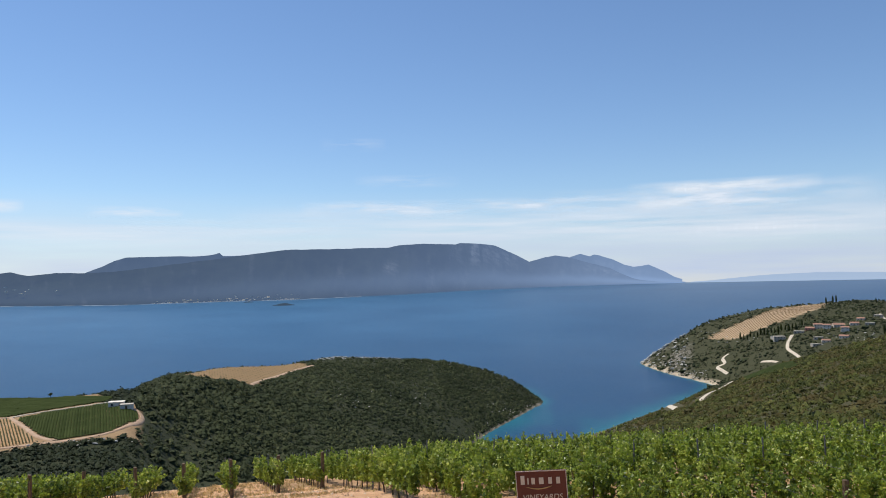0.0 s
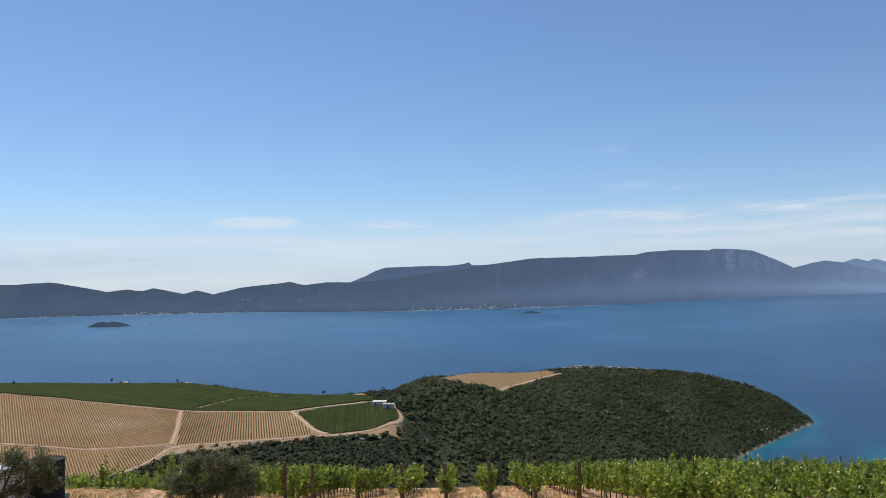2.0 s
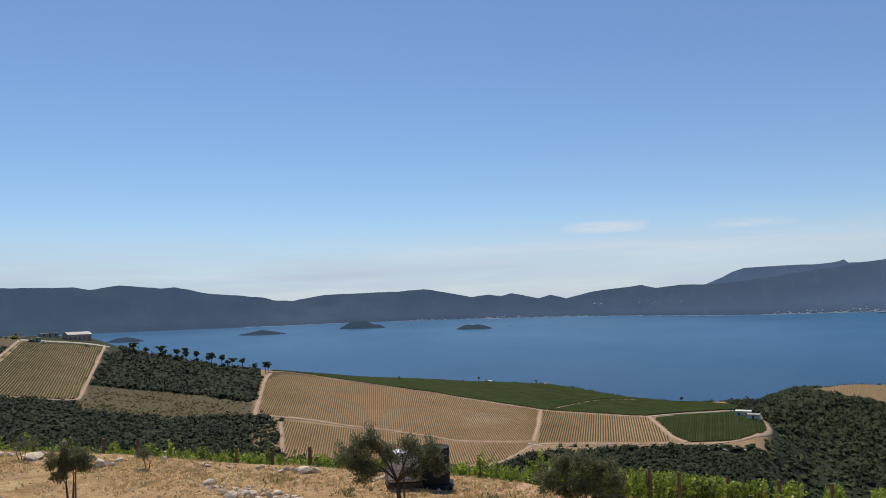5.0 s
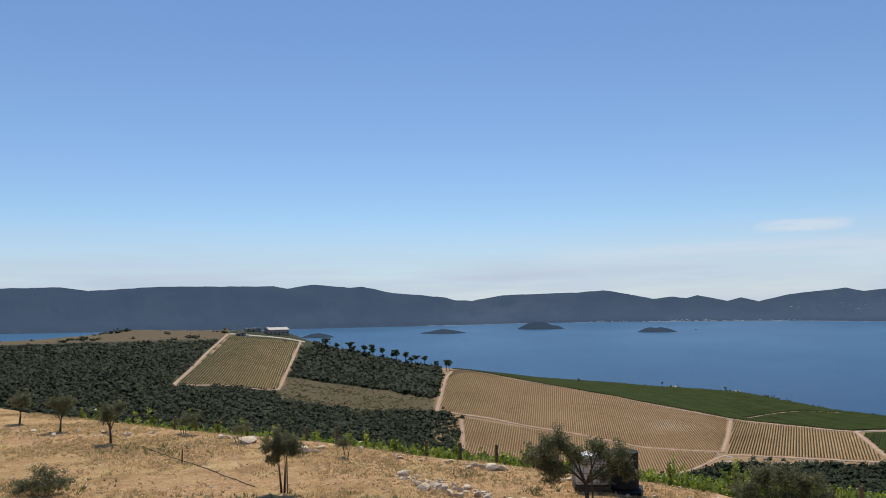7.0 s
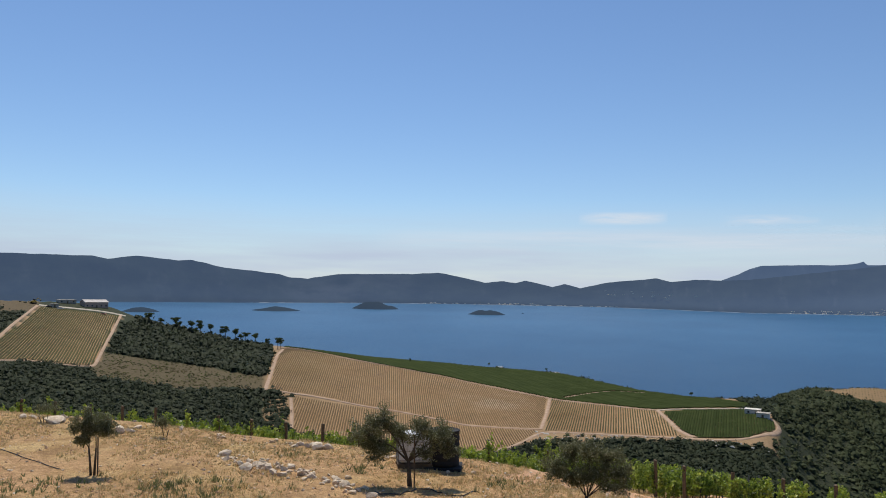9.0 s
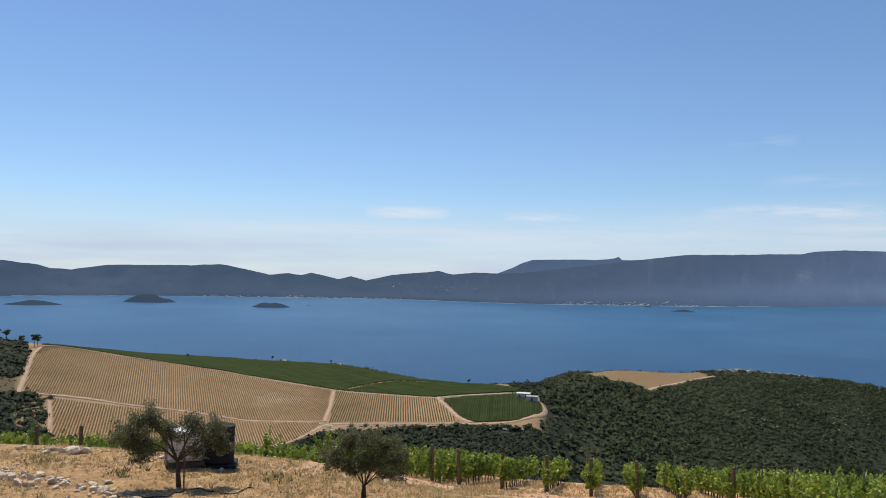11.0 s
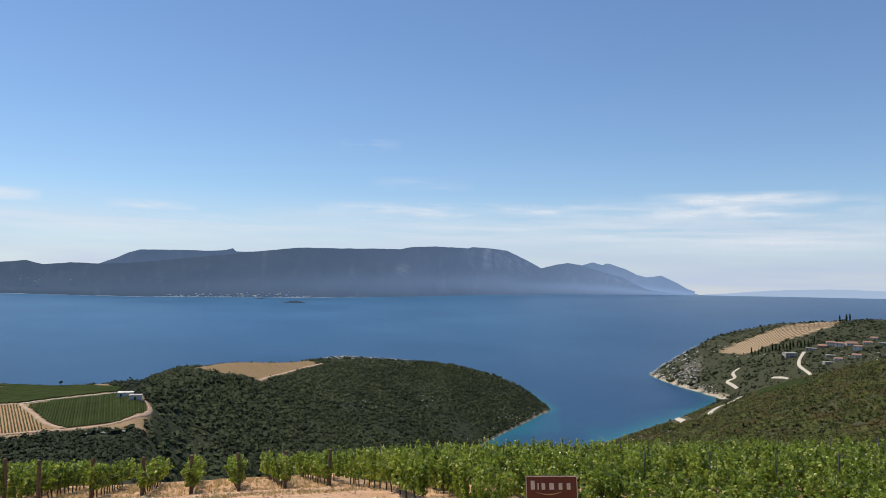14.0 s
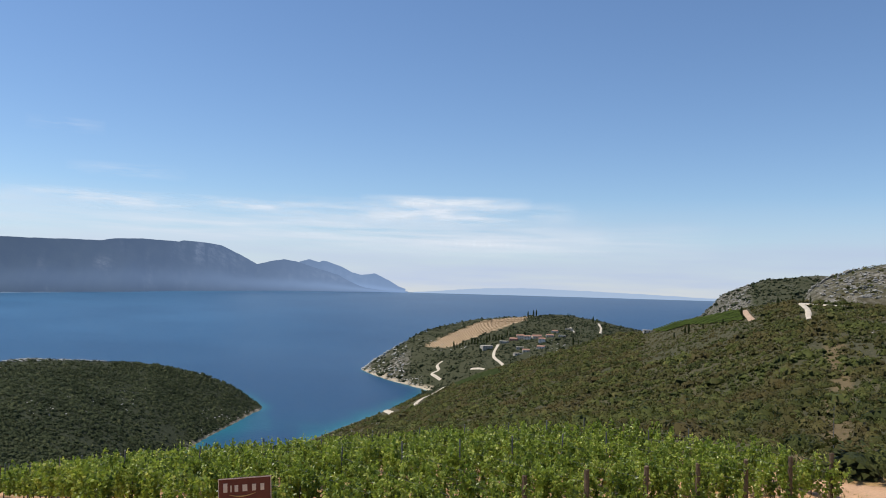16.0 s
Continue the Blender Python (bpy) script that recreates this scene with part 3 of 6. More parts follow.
def build_ground():
    bearings = np.concatenate([np.arange(-180, -62, 4.0), np.arange(-62, 90, 0.42), np.arange(90, 180, 4.0)])
    rr = np.concatenate([np.linspace(0.01, 12, 12), np.linspace(13, 48, 100), np.linspace(49, 110, 45), np.linspace(114, 360, 34), np.linspace(364, 860, 105), np.linspace(870, 1340, 46), np.linspace(1360, 2100, 36)])
    B, R = np.meshgrid(bearings, rr)
    x, y = polar(B, R)
    z = land(x, y)
    fall = np.degrees(np.arctan2(EYE - z, R))
    ob = mesh_from("ground", np.stack([x, y, z], -1).reshape(-1, 3), grid_faces(len(rr), len(bearings), True), GROUND, smooth=True)
    tagged(ob, "hillside of dry grass, dirt, vineyard soil and scrub running down to the sea", "ground", kind="structure")
    u, v = to_rows(x, y)
    rag = 0.5 * relief(x, y, 9, 3, 41)
    start = row_start(u)
    track = (v > start - np.interp(u, [-11, -6, 2, 8], [4.6, 5.5, 9.0, 10.0]) + 1.5 * rag) & (v < start - 0.3) & (u > -11) & (u < 7.5) & (R < 60)
    vines = (v >= start - 0.3) & (R < 90) & (u < 26.5)
    verge = (u > 25.5) & (R < 31.0 + 1.2 * rag)
    dirt = np.where(track | verge, 1.0, np.where(vines, 0.6 + 0.4 * (rag > 0), 0.0))
    dry = np.where((R < 85) & ~track & ~vines & ((u < 26.5) | (R < 32.5 + 2 * rag)), 1.0, 0.0)
    far = R > 300
    soil = np.zeros_like(R)
    for poly in (FIELD_TAN, FIELD_LOW, FIELD_STRIPED, FIELD_UPPER):
        soil[far & (R < 640) & inside(B, fall, poly)] = 1
    gold = np.where(far & inside(B, fall, FIELD_GOLD) & (R < 800), 1.0, 0.0)
    soil[(R > 900) & inside(B, fall, CAPE_FIELD)] = 1
    dirt[far & inside(B, fall, BROWN_STRIP)] = 0.08
    dirt[(B > 72) & (fall < 1.75 + 0.25 * rag) & (R > 500) & (R < 660)] = 0.16
    gold[(R > 45) & (R < 500) & inside(B, fall, DRY_STRIP)] = 0.4
    vineland = ((B > 23.7) | ((fall > 7.8) & (B > 21.2))) & (B < 57.6) & (R > along(B, 4) - 4) & (R < along(B, 8) + 4)
    soil = np.where(vineland & (soil == 0), 0.75, soil)
    rock = np.where((z < 0.5 + 0.9 * rag) & (z > -2), 0.9, 0.0)
    crag = np.where((B < -38.6) & (B > -41.6) & (R > 1200), 0.8, np.where((B < -44.6) & (R > 540) & (R < 1000), 0.45, -0.1))
    rock = np.maximum(rock, np.where((R > 1340) | ((B < -44.6) & (R > 540)), np.clip(crag + 1.1 * relief(x, y, 34, 4, 51), 0, 0.9), 0))
    rock = np.maximum(rock, np.where((R > 120) & (R < 900) & (B < -8.5) & (z < EYE - 8), np.clip(1.6 * (relief(x, y, 15, 3, 52) - 0.52), 0, 0.5), 0))
    wood = np.where((R > 95) & (B > -8.5), 1.0, np.where(R > 900, 0.75, np.where(R > 95, 0.3 + 0.5 * relief(x, y, 30, 3, 58), 0.0)))
    wood[vineland] = 0
    wood[inside(B, fall, BROWN_STRIP) & (R > 340)] = 0.35
    pale = np.where(far & (R < 640), np.clip(0.75 * np.exp(-(((B - 40.6) / 2.6) ** 2) - ((fall - 8.0) / 0.6) ** 2) + 0.6 * relief(x, y, 8, 3, 59) - 0.26, 0, 0.8), 0) * (soil > 0)
    pale = np.where((R > 900) & inside(B, fall, CAPE_FIELD), 0.25, pale)
    pale = np.where((R > 950) & (R < 1330) & (z > -1.5) & (z < 3.2 + 1.5 * rag), 0.8, pale)
    pale = np.where((R > 600) & (R < 950) & (B > -8) & (z > -1.5) & (z < -0.2 + 1.4 * rag), 0.35, pale)
    rock = np.maximum(rock, np.where((R > 950) & (B > -17.8) & (B < -13.5), np.clip(0.35 + 1.2 * relief(x, y, 30, 4, 53), 0, 0.8), 0))
    for name, val in (("dirt", dirt), ("dry", dry), ("soil", soil), ("gold", gold), ("rock", rock), ("wood", np.clip(wood, 0, 1)), ("pale", pale)):
        attribute(ob, name, val)
    return ob


def sea_height(r):
    """Level near by; towards the horizon it closes up, so that thirty kilometres fit into five."""
    r = np.asarray(r, float)
    true = r + 15850.0 * (np.clip(r - 1400, 0, None) / 3450.0) ** 2.2
    return EYE - EYE * r / true


def build_sea():
    bearings = np.concatenate([np.arange(-180, -40, 4.0), np.arange(-40, 24, 0.4), np.arange(24, 180, 2.0)])
    rr = np.concatenate([np.linspace(250, 520, 12), np.linspace(530, 1320, 60), np.linspace(1340, 4900, 50)])
    B, R = np.meshgrid(bearings, rr)
    x, y = polar(B, R)
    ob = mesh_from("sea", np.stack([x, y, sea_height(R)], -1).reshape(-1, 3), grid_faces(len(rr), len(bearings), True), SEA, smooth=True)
    tagged(ob, "calm deep blue sea, turquoise over the shallows", "water", kind="structure")
    depth = -land(x, y)
    s = np.clip(1 - (depth + 3.0 * relief(x, y, 40, 4, 61)) / 7.5, 0, 1) ** 1.6
    s = np.where(R < 1330, s, 0)
    bay = np.clip(1 - np.hypot(x - 75, y - 640) / 330, 0, 1) * np.clip(0.5 + relief(x, y, 120, 4, 63), 0, 1)
    # painted sheen: grows with distance, strongest towards the left
    attribute(ob, "far_sheen", np.clip((R - 800) / 1500, 0, 1) * np.interp(B, [-35, -14, -2, 10, 30], [0.15, 0.35, 0.8, 1, 1]))
    attribute(ob, "shallow", np.maximum(s, 0.42 * bay))
    return ob


FAR_R = np.linspace(1400, 4880, 1200)
FAR_FALL = np.degrees(np.arctan2(EYE - sea_height(FAR_R), FAR_R))


def shore_distance(fall):
    """How far off the sea's surface lies at that angle of fall."""
    return np.interp(-np.asarray(fall), -FAR_FALL, FAR_R)


def far_range(name, mat, crest, coast, depth, fold, seed, label, more=0.0):
    """A range of hills: a coast and a crest line, with spurs and gullies between."""
    cb, cf = np.array(crest[::2]), np.array(crest[1::2])
    sb, sf = np.array(coast[::2]), np.array(coast[1::2])
    b = np.linspace(cb.min(), cb.max(), int((cb.max() - cb.min()) / 0.12) + 2)
    s = np.linspace(0, 1, 26)
    S, B = np.meshgrid(s, b, indexing="ij")
    fine = np.interp(B, cb, cf) + 0.03 * relief(B * 10, 0 * B, 6, 3, seed)
    broad = sum(np.interp(B + d, cb, cf) for d in (-2, -1.3, -0.6, 0, 0.6, 1.3, 2)) / 7
    rise = broad + (fine - broad) * S**7
    r0 = shore_distance(-np.interp(B, sb, sf))
    r1 = np.minimum(r0 + depth, 4890)
    r0 = np.minimum(r0, r1 - 40)
    R = r0 + (r1 - r0) * S
    x, y = polar(B, R)
    z0, z1 = sea_height(r0) - 3, EYE + r1 * np.tan(np.radians(rise))
    gully = relief(B * 6, S * 14, fold, 5, seed) * np.sin(np.pi * np.clip(S, 0, 1)) ** 0.8
    z = z0 + (z1 - z0) * (S**1.1 + 0.06 * gully)
    ob = mesh_from(name, np.stack([x, y, z], -1).reshape(-1, 3), grid_faces(len(s), len(b)), mat, smooth=True)
    # painted haze: thicker to the right and part-way up, thinner at crest and waterline
    painted_haze = np.interp(B, [-18, -12, -6, 0, 12, 30, 70], [0.85, 0.72, 0.5, 0.34, 0.2, 0.12, 0.06]) + 0.16 * np.exp(-(((S - 0.3) / 0.17) ** 2)) * np.interp(B, [-10, 8, 22, 45], [1, 0.75, 0.25, 0.05]) - 0.12 * S - (0.1 + 0.06 * np.clip((B - 12) / 15, 0, 1)) * np.exp(-((S / 0.12) ** 2)) + more
    attribute(ob, "painted_haze", np.clip(painted_haze, 0, 1))
    cliff = np.exp(-(((B + 3.2) / 2.0) ** 2) - ((S - 0.85) / 0.25) ** 2) + 0.9 * np.exp(-(((B - 3.7) / 0.5) ** 2) - ((S - 0.55) / 0.14) ** 2) + 0.5 * np.exp(-(((B + 12) / 3) ** 2) - ((S - 0.8) / 0.25) ** 2)
    cliff = cliff * np.clip(0.75 + 1.6 * relief(B * 22, S * 9, fold, 4, seed + 5), 0, 1.3) + np.clip(0.7 * (relief(B * 9, S * 9, fold, 4, seed + 9) - 0.28), 0, 0.35) * np.interp(B, [0, 20, 40], [1, 0.7, 0.25])
    attribute(ob, "scar", np.clip(cliff, 0, 0.95))
    return tagged(ob, label, "mountains", kind="structure")


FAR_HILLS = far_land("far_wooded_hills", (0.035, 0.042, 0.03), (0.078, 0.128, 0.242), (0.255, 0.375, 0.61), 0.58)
HAZED_RANGE = far_land("hazed_islands", (0.06, 0.07, 0.06), (0.38, 0.50, 0.70), (0.41, 0.53, 0.72), 0.92)
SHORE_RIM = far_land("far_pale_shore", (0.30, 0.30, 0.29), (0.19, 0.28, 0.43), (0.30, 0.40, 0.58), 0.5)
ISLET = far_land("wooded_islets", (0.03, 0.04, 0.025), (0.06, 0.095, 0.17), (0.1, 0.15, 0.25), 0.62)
COAST = [95, -1.05, 68, -1.15, 60, -1.1, 52, -1.0, 45, -0.95, 33, -0.96, 29, -1.03, 23, -1.14, 16, -1.09, 11, -1.07, 2.6, -0.85, -1.3, -0.68, -8, -0.5, -14, -0.42, -18, -0.40][::-1]
COAST = [v for p in zip(COAST[1::2], COAST[::2]) for v in p]
RIDGE_LEFT = [34.6, 0.38, 35.7, 0.68, 36.6, 0.43, 38.6, 0.88, 39.3, 0.70, 40.2, 0.80, 41.6, 0.68, 43.3, 1.05, 45.0, 1.36, 47.0, 1.22, 49.2, 1.2, 52.3, 1.12, 54.6, 0.75, 55.9, 0.79,
              56.5, 1.0, 58.6, 1.23, 60.5, 1.4, 62.7, 1.9, 63.6, 1.83, 66.3, 2.06, 68.2, 1.8, 69.1, 1.97, 76.8, 1.98, 81.4, 1.7, 83.1, 1.94, 86.4, 1.86, 95, 1.7]
RIDGE_MAIN = [-6.4, 1.38, -5.1, 2.07, -3.8, 2.67, -2.4, 2.84, -1.3, 2.88, -1.0, 2.77, 1.4, 2.88, 3.2, 2.8, 4.0, 2.64, 11.6, 2.56, 13.5, 2.33, 15.2, 2.1, 17.5, 1.82, 20.5, 1.45, 23.0, 1.15, 25.0, 1.08, 26.6, 1.11,
              28.2, 0.93, 29.2, 1.18, 31.4, 0.95, 32.5, 0.85, 34.6, 0.38]
RIDGE_PLATEAU = [12.5, 2.2, 15.9, 2.18, 16.1, 2.4, 16.4, 2.3, 17.5, 2.17, 20.0, 2.17, 22.3, 2.13, 23.0, 1.9, 23.7, 1.53, 25.0, 1.02, 25.8, 0.7]
RIDGE_END = [-17.4, -0.36, -16.0, -0.1, -14.0, 0.35, -12.0, 0.85, -10.2, 1.35, -9.2, 1.68, -8.3, 1.8, -7.5, 1.66, -6.4, 1.38]
RIDGE_BACK = [-17.2, -0.28, -16.1, 0.41, -14.9, 0.97, -13.9, 0.84, -13.2, 1.0, -12.4, 1.42, -11.4, 1.76, -11.1, 1.8, -10.8, 1.66, -10.1, 1.86, -9.4, 1.68, -8.6, 1.3]
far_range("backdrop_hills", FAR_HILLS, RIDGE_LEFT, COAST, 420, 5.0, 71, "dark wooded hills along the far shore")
far_range("backdrop_mountain", FAR_HILLS, RIDGE_MAIN, COAST, 420, 5.0, 72, "long flat-topped mountain across the channel, blue with painted haze")
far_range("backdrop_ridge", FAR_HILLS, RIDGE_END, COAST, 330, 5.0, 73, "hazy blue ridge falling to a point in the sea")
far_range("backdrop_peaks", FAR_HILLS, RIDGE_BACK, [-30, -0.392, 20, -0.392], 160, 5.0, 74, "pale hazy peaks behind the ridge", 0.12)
far_range("backdrop_plateau", FAR_HILLS, RIDGE_PLATEAU, [-30, -0.40, 60, -0.40], 200, 5.0, 76, "rocky plateau behind the long mountain, paler with painted haze", 0.16)
far_range("backdrop_islands", HAZED_RANGE, [-60, -0.1, -42, -0.2, -38.9, -0.2, -36.3, -0.1, -33, 0.02, -28, 0.15, -25.8, 0.18, -23, 0.1, -20, -0.14, -17.8, -0.33], [-70, -0.372, -17, -0.372], 60, 9.0, 75, "far islands on the horizon, very pale with painted haze")


def far_shore(b0, b1):
    """The bare pale rim of rock and beach along the far water's edge."""
    b = np.linspace(b0, b1, int((b1 - b0) / 0.1))
    r = shore_distance(-np.interp(b, COAST[::2], COAST[1::2]))
    lie = 0.45 + 0.9 * relief(b * 10, 0 * b, 6, 4, 88)
    rows = []
    for back, up in ((-4.0, -1.0), (-2.5, 0.3), (3.0, 1.2), (9.0, 1.5)):
        x, y = polar(b, r + back)
        rows.append(np.stack([x, y, sea_height(r) + np.maximum(up, -1.0) * np.where(up > 0, np.clip(lie, 0.05, 1), 1)], -1))
    ob = mesh_from("backdrop_shore", np.concatenate(rows), grid_faces(4, len(b)), SHORE_RIM)
    attribute(ob, "painted_haze", np.full(4 * len(b), 0.2))
    attribute(ob, "scar", np.zeros(4 * len(b)))
    tagged(ob, "pale rocky rim along the far shore", "shore", kind="structure")


def islet(b0, b1, fall, top, seed):
    rr = float(shore_distance(fall))
    half = rr * math.tan(radians(abs(b1 - b0) / 2))
    h = rr * math.tan(radians(fall - top))
    cx, cy = polar((b0 + b1) / 2, rr)
    n, m = 9, 30
    s, a = np.meshgrid(np.linspace(0, 1, n), np.linspace(0, 2 * np.pi, m, endpoint=False), indexing="ij")
    lx, ly = half * s * np.cos(a), 0.5 * half * s * np.sin(a)
    lz = h * (1 - s**1.7) * (0.8 + 0.35 * relief(lx, ly, half * 0.5, 3, seed)) - 2.0 * s
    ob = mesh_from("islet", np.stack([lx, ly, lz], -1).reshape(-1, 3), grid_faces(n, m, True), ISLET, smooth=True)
    ob.matrix_world = pose(cx, cy, float(sea_height(rr)), 0, 0, (b0 + b1) / 2)
    tagged(ob, "low dark wooded islet in the channel", "island", "islets in the channel")


far_shore(6, 58)
for spec in ((42.9, 39.9, 1.66, 1.25, 1), (12.6, 10.7, 1.44, 1.24, 2), (51.4, 47.8, 1.38, 0.72, 3), (58.7, 54.9, 1.6, 1.26, 4), (67.3, 64.6, 1.77, 1.38, 5), (38.9, 38.6, 1.55, 1.48, 6), (14.6, 13.6, 1.17, 1.08, 7)):
    islet(*spec)


def shore_village(b0, b1, count, low, high, seed, label):
    """Houses a few metres across on the far shore, too far to tell apart."""
    q = np.random.default_rng(seed)
    vs, fs, n = [], [], 0
    cube = np.array([[-1, -1, 0], [1, -1, 0], [1, 1, 0], [-1, 1, 0], [-1, -1, 1], [1, -1, 1], [1, 1, 1], [-1, 1, 1]], float)
    quad = np.array([[0, 1, 5, 4], [1, 2, 6, 5], [2, 3, 7, 6], [3, 0, 4, 7], [4, 5, 6, 7]])
    cb, cf = np.array(COAST[::2]), np.array(COAST[1::2])
    for _ in range(count):
        b = q.uniform(b0, b1)
        r = float(shore_distance(-np.interp(b, cb, cf))) + 6
        up = low + (high - low) * q.random() ** 2
        x, y = polar(b, r + 420 * 0.35 * up)
        z = float(sea_height(r)) + r * math.tan(radians(up))
        w = q.uniform(2.0, 5.5)
        vs.append(cube * np.array([w, w, q.uniform(1.5, 3.2)]) + np.array([x, y, z]))
        fs.append(quad + n)
        n += 8
    tagged(mesh_from("shore_village", np.concatenate(vs), np.concatenate(fs), WHITEWASH), label, "village", kind="stuff")


shore_village(14.5, 20.5, 46, 0.0, 0.2, 1, "pale houses of a village on the far shore")
shore_village(10.5, 15.5, 40, 0.02, 0.4, 2, "pale houses of a village on the far shore")
shore_village(32, 46, 44, 0.0, 0.08, 3, "scattered pale houses along the far shore")
shore_village(26, 33, 22, 0.75, 1.25, 4, "pale hamlet high on the far hills")
shore_village(38, 41, 16, 0.0, 0.12, 5, "pale houses on the far shore")


def cirrus(name, b0, b1, f0, f1, mat, label, r=4930.0, low=False):
    b, f = np.linspace(b0, b1, 40), np.linspace(f0, f1, 14)
    F, B = np.meshgrid(f, b, indexing="ij")
    x, y = polar(B, r * np.cos(np.radians(F)))
    z = EYE + r * np.sin(np.radians(F))
    ob = mesh_from(name, np.stack([x, y, z], -1).reshape(-1, 3), grid_faces(len(f), len(b)), mat, smooth=True)
    su, sv = (B - b0) / (b1 - b0), (F - f0) / (f1 - f0)
    attribute(ob, "thick", np.clip((1 - sv) / 0.6, 0, 1) ** 1.2 if low else np.sin(np.pi * su) ** 0.7 * np.sin(np.pi * sv) ** 1.2)
    # sky brightness put into the veil's colour: dimmer to the right and far left
    attribute(ob, "side", np.interp(B, [-60, -35, -12, 6, 30, 50, 80], [0, 0.1, 0.45, 1, 1, 0.8, 0.6]))
    uv = ob.data.uv_layers.new(name="UVMap")
    idx = np.empty(len(ob.data.loops), np.int32)
    ob.data.loops.foreach_get("vertex_index", idx)
    uv.data.foreach_set("uv", np.stack([B.ravel()[idx], F.ravel()[idx]], -1).astype(np.float32).ravel())
    ob.visible_shadow = False
    return tagged(ob, label, "cloud", kind="structure")


# besides cirrus, this glowing veil paints in the pale haze along the horizon
VEIL = cloud_material("cirrus_and_haze_veil", 0.34, 0.66, (0.045, 0.55, 1.0), 0.97, (0.64, 0.73, 0.90), 0.5, (0.53, 0.63, 0.83))
WISP = cloud_material("cirrus_wisp", 0.40, 0.68, (0.22, 1.5, 1.0), 0.85)
FAINT = cloud_material("faint_wisp", 0.40, 0.75, (0.22, 1.5, 1.0), 0.35)
cirrus("backdrop_cloud", -90, 120, -0.6, 6.8, VEIL, "thin white veil of cirrus and haze low over the horizon", low=True)
STREAK = cloud_material("cirrus_streak", 0.36, 0.7, (0.07, 1.1, 1.0), 0.7, (0.88, 0.92, 1.0))
for b0, b1, f0, f1 in ((50, 8, 2.6, 4.9), (16, -32, 2.4, 6.0), (-8, -40, 2.0, 5.2)):
    cirrus("backdrop_streak", b0, b1, f0, f1, STREAK, "drawn-out streaks of white cirrus", 4915.0)
PUFF = cloud_material("cirrus_puff", 0.28, 0.6, (0.3, 1.7, 1.0), 0.9, (0.90, 0.94, 1.0), 0.15)
for b0, b1, f0, f1, mat in ((34.8, 28.4, 4.95, 6.0, PUFF), (-14.2, -18.4, 4.9, 5.75, PUFF), (-13.5, -26.5, 5.7, 6.9, PUFF), (-18.6, -25.0, 4.6, 5.5, WISP), (-8.0, -30.0, 4.6, 6.6, WISP), (10.5, -2.0, 4.7, 6.2, WISP),
                            (25, 18.5, 4.8, 5.7, WISP), (6.5, -1.5, 6.9, 8.1, FAINT), (22.5, 16.0, 3.9, 4.9, FAINT), (0, -11, 5.0, 6.2, WISP), (9, 4, 9.6, 10.8, FAINT)):
    cirrus("backdrop_wisp", b0, b1, f0, f1, mat, "white wisp of cirrus cloud", 4900.0)

# ---------------------------------------------------------------- scrub and woods


def light_shapes(count, seed, sprays=26, size=0.36, rings=2):
    """Simpler crowns for the many far off: a lumpy dome with loose sprays over it, shaded as one round crown."""
    out = []
    g = np.random.default_rng(seed)
    sides = 4
    for _ in range(count):
        ring = [(0.95, -0.12), (0.98, 0.35), (0.62, 0.78)] if rings == 2 else [(0.95, -0.12), (0.8, 0.55)]
        pts = [(r * math.cos(6.2832 * (k + 0.5 * (j % 2)) / sides), r * math.sin(6.2832 * (k + 0.5 * (j % 2)) / sides), h) for j, (r, h) in enumerate(ring) for k in range(sides)] + [(0, 0, 1.0)]
        base = np.array(pts)
        nr = len(ring)
        tri = []
        for j in range(nr - 1):
            for k in range(sides):
                p, q, r, t = j * sides + k, j * sides + (k + 1) % sides, (j + 1) * sides + (k + 1) % sides, (j + 1) * sides + k
                tri += [[p, q, r], [p, r, t]]
        tri = np.array(tri + [[(nr - 1) * sides + k, (nr - 1) * sides + (k + 1) % sides, nr * sides] for k in range(sides)])
        v = base * g.uniform(0.5, 0.85, (len(base), 1)) + 0.05 * g.normal(size=base.shape)
        v[:, 2] += 0.1
        nv = base + np.array([0, 0, 0.9]) + 0.3 * g.normal(size=base.shape)
        d = g.normal(size=(sprays, 3))
        d[:, 2] = np.abs(d[:, 2]) * 0.9 + 0.05
        d /= np.linalg.norm(d, axis=1)[:, None]
        lobe = 0.86 + 0.16 * np.sin(g.integers(2, 4) * np.arctan2(d[:, 1], d[:, 0]) + g.random() * 6)
        c = d * (lobe * g.uniform(0.72, 1.08, sprays))[:, None] + np.array([0, 0, 0.12])
        nrm = d + 0.3 * g.normal(size=d.shape)
        nrm /= np.linalg.norm(nrm, axis=1)[:, None]
        a = np.cross(nrm, g.normal(size=d.shape))
        a /= np.linalg.norm(a, axis=1)[:, None] + 1e-9
        b = np.cross(nrm, a)
        s = size * g.uniform(0.6, 1.2, sprays)[:, None]
        sv = np.stack([c + s * a, c - 0.55 * s * a + 0.8 * s * b, c - 0.5 * s * a - 0.85 * s * b], 1).reshape(-1, 3)
        ns = np.repeat(d + np.array([0, 0, 0.9]) + 0.3 * g.normal(size=d.shape), 3, 0)
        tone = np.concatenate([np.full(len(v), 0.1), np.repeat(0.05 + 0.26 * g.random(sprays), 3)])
        nn = np.concatenate([nv, ns])
        out.append((np.concatenate([v, sv]), np.concatenate([tri, np.arange(3 * sprays).reshape(-1, 3) + len(v)]), tone, nn / np.linalg.norm(nn, axis=1)[:, None]))
    return out


FAR_BUSH = light_shapes(24, 3, 10, 0.28, 1)
SMALL_BUSH = light_shapes(12, 6, 3, 0.4, 1)
MID_BUSH = light_shapes(10, 4, 64, 0.155)
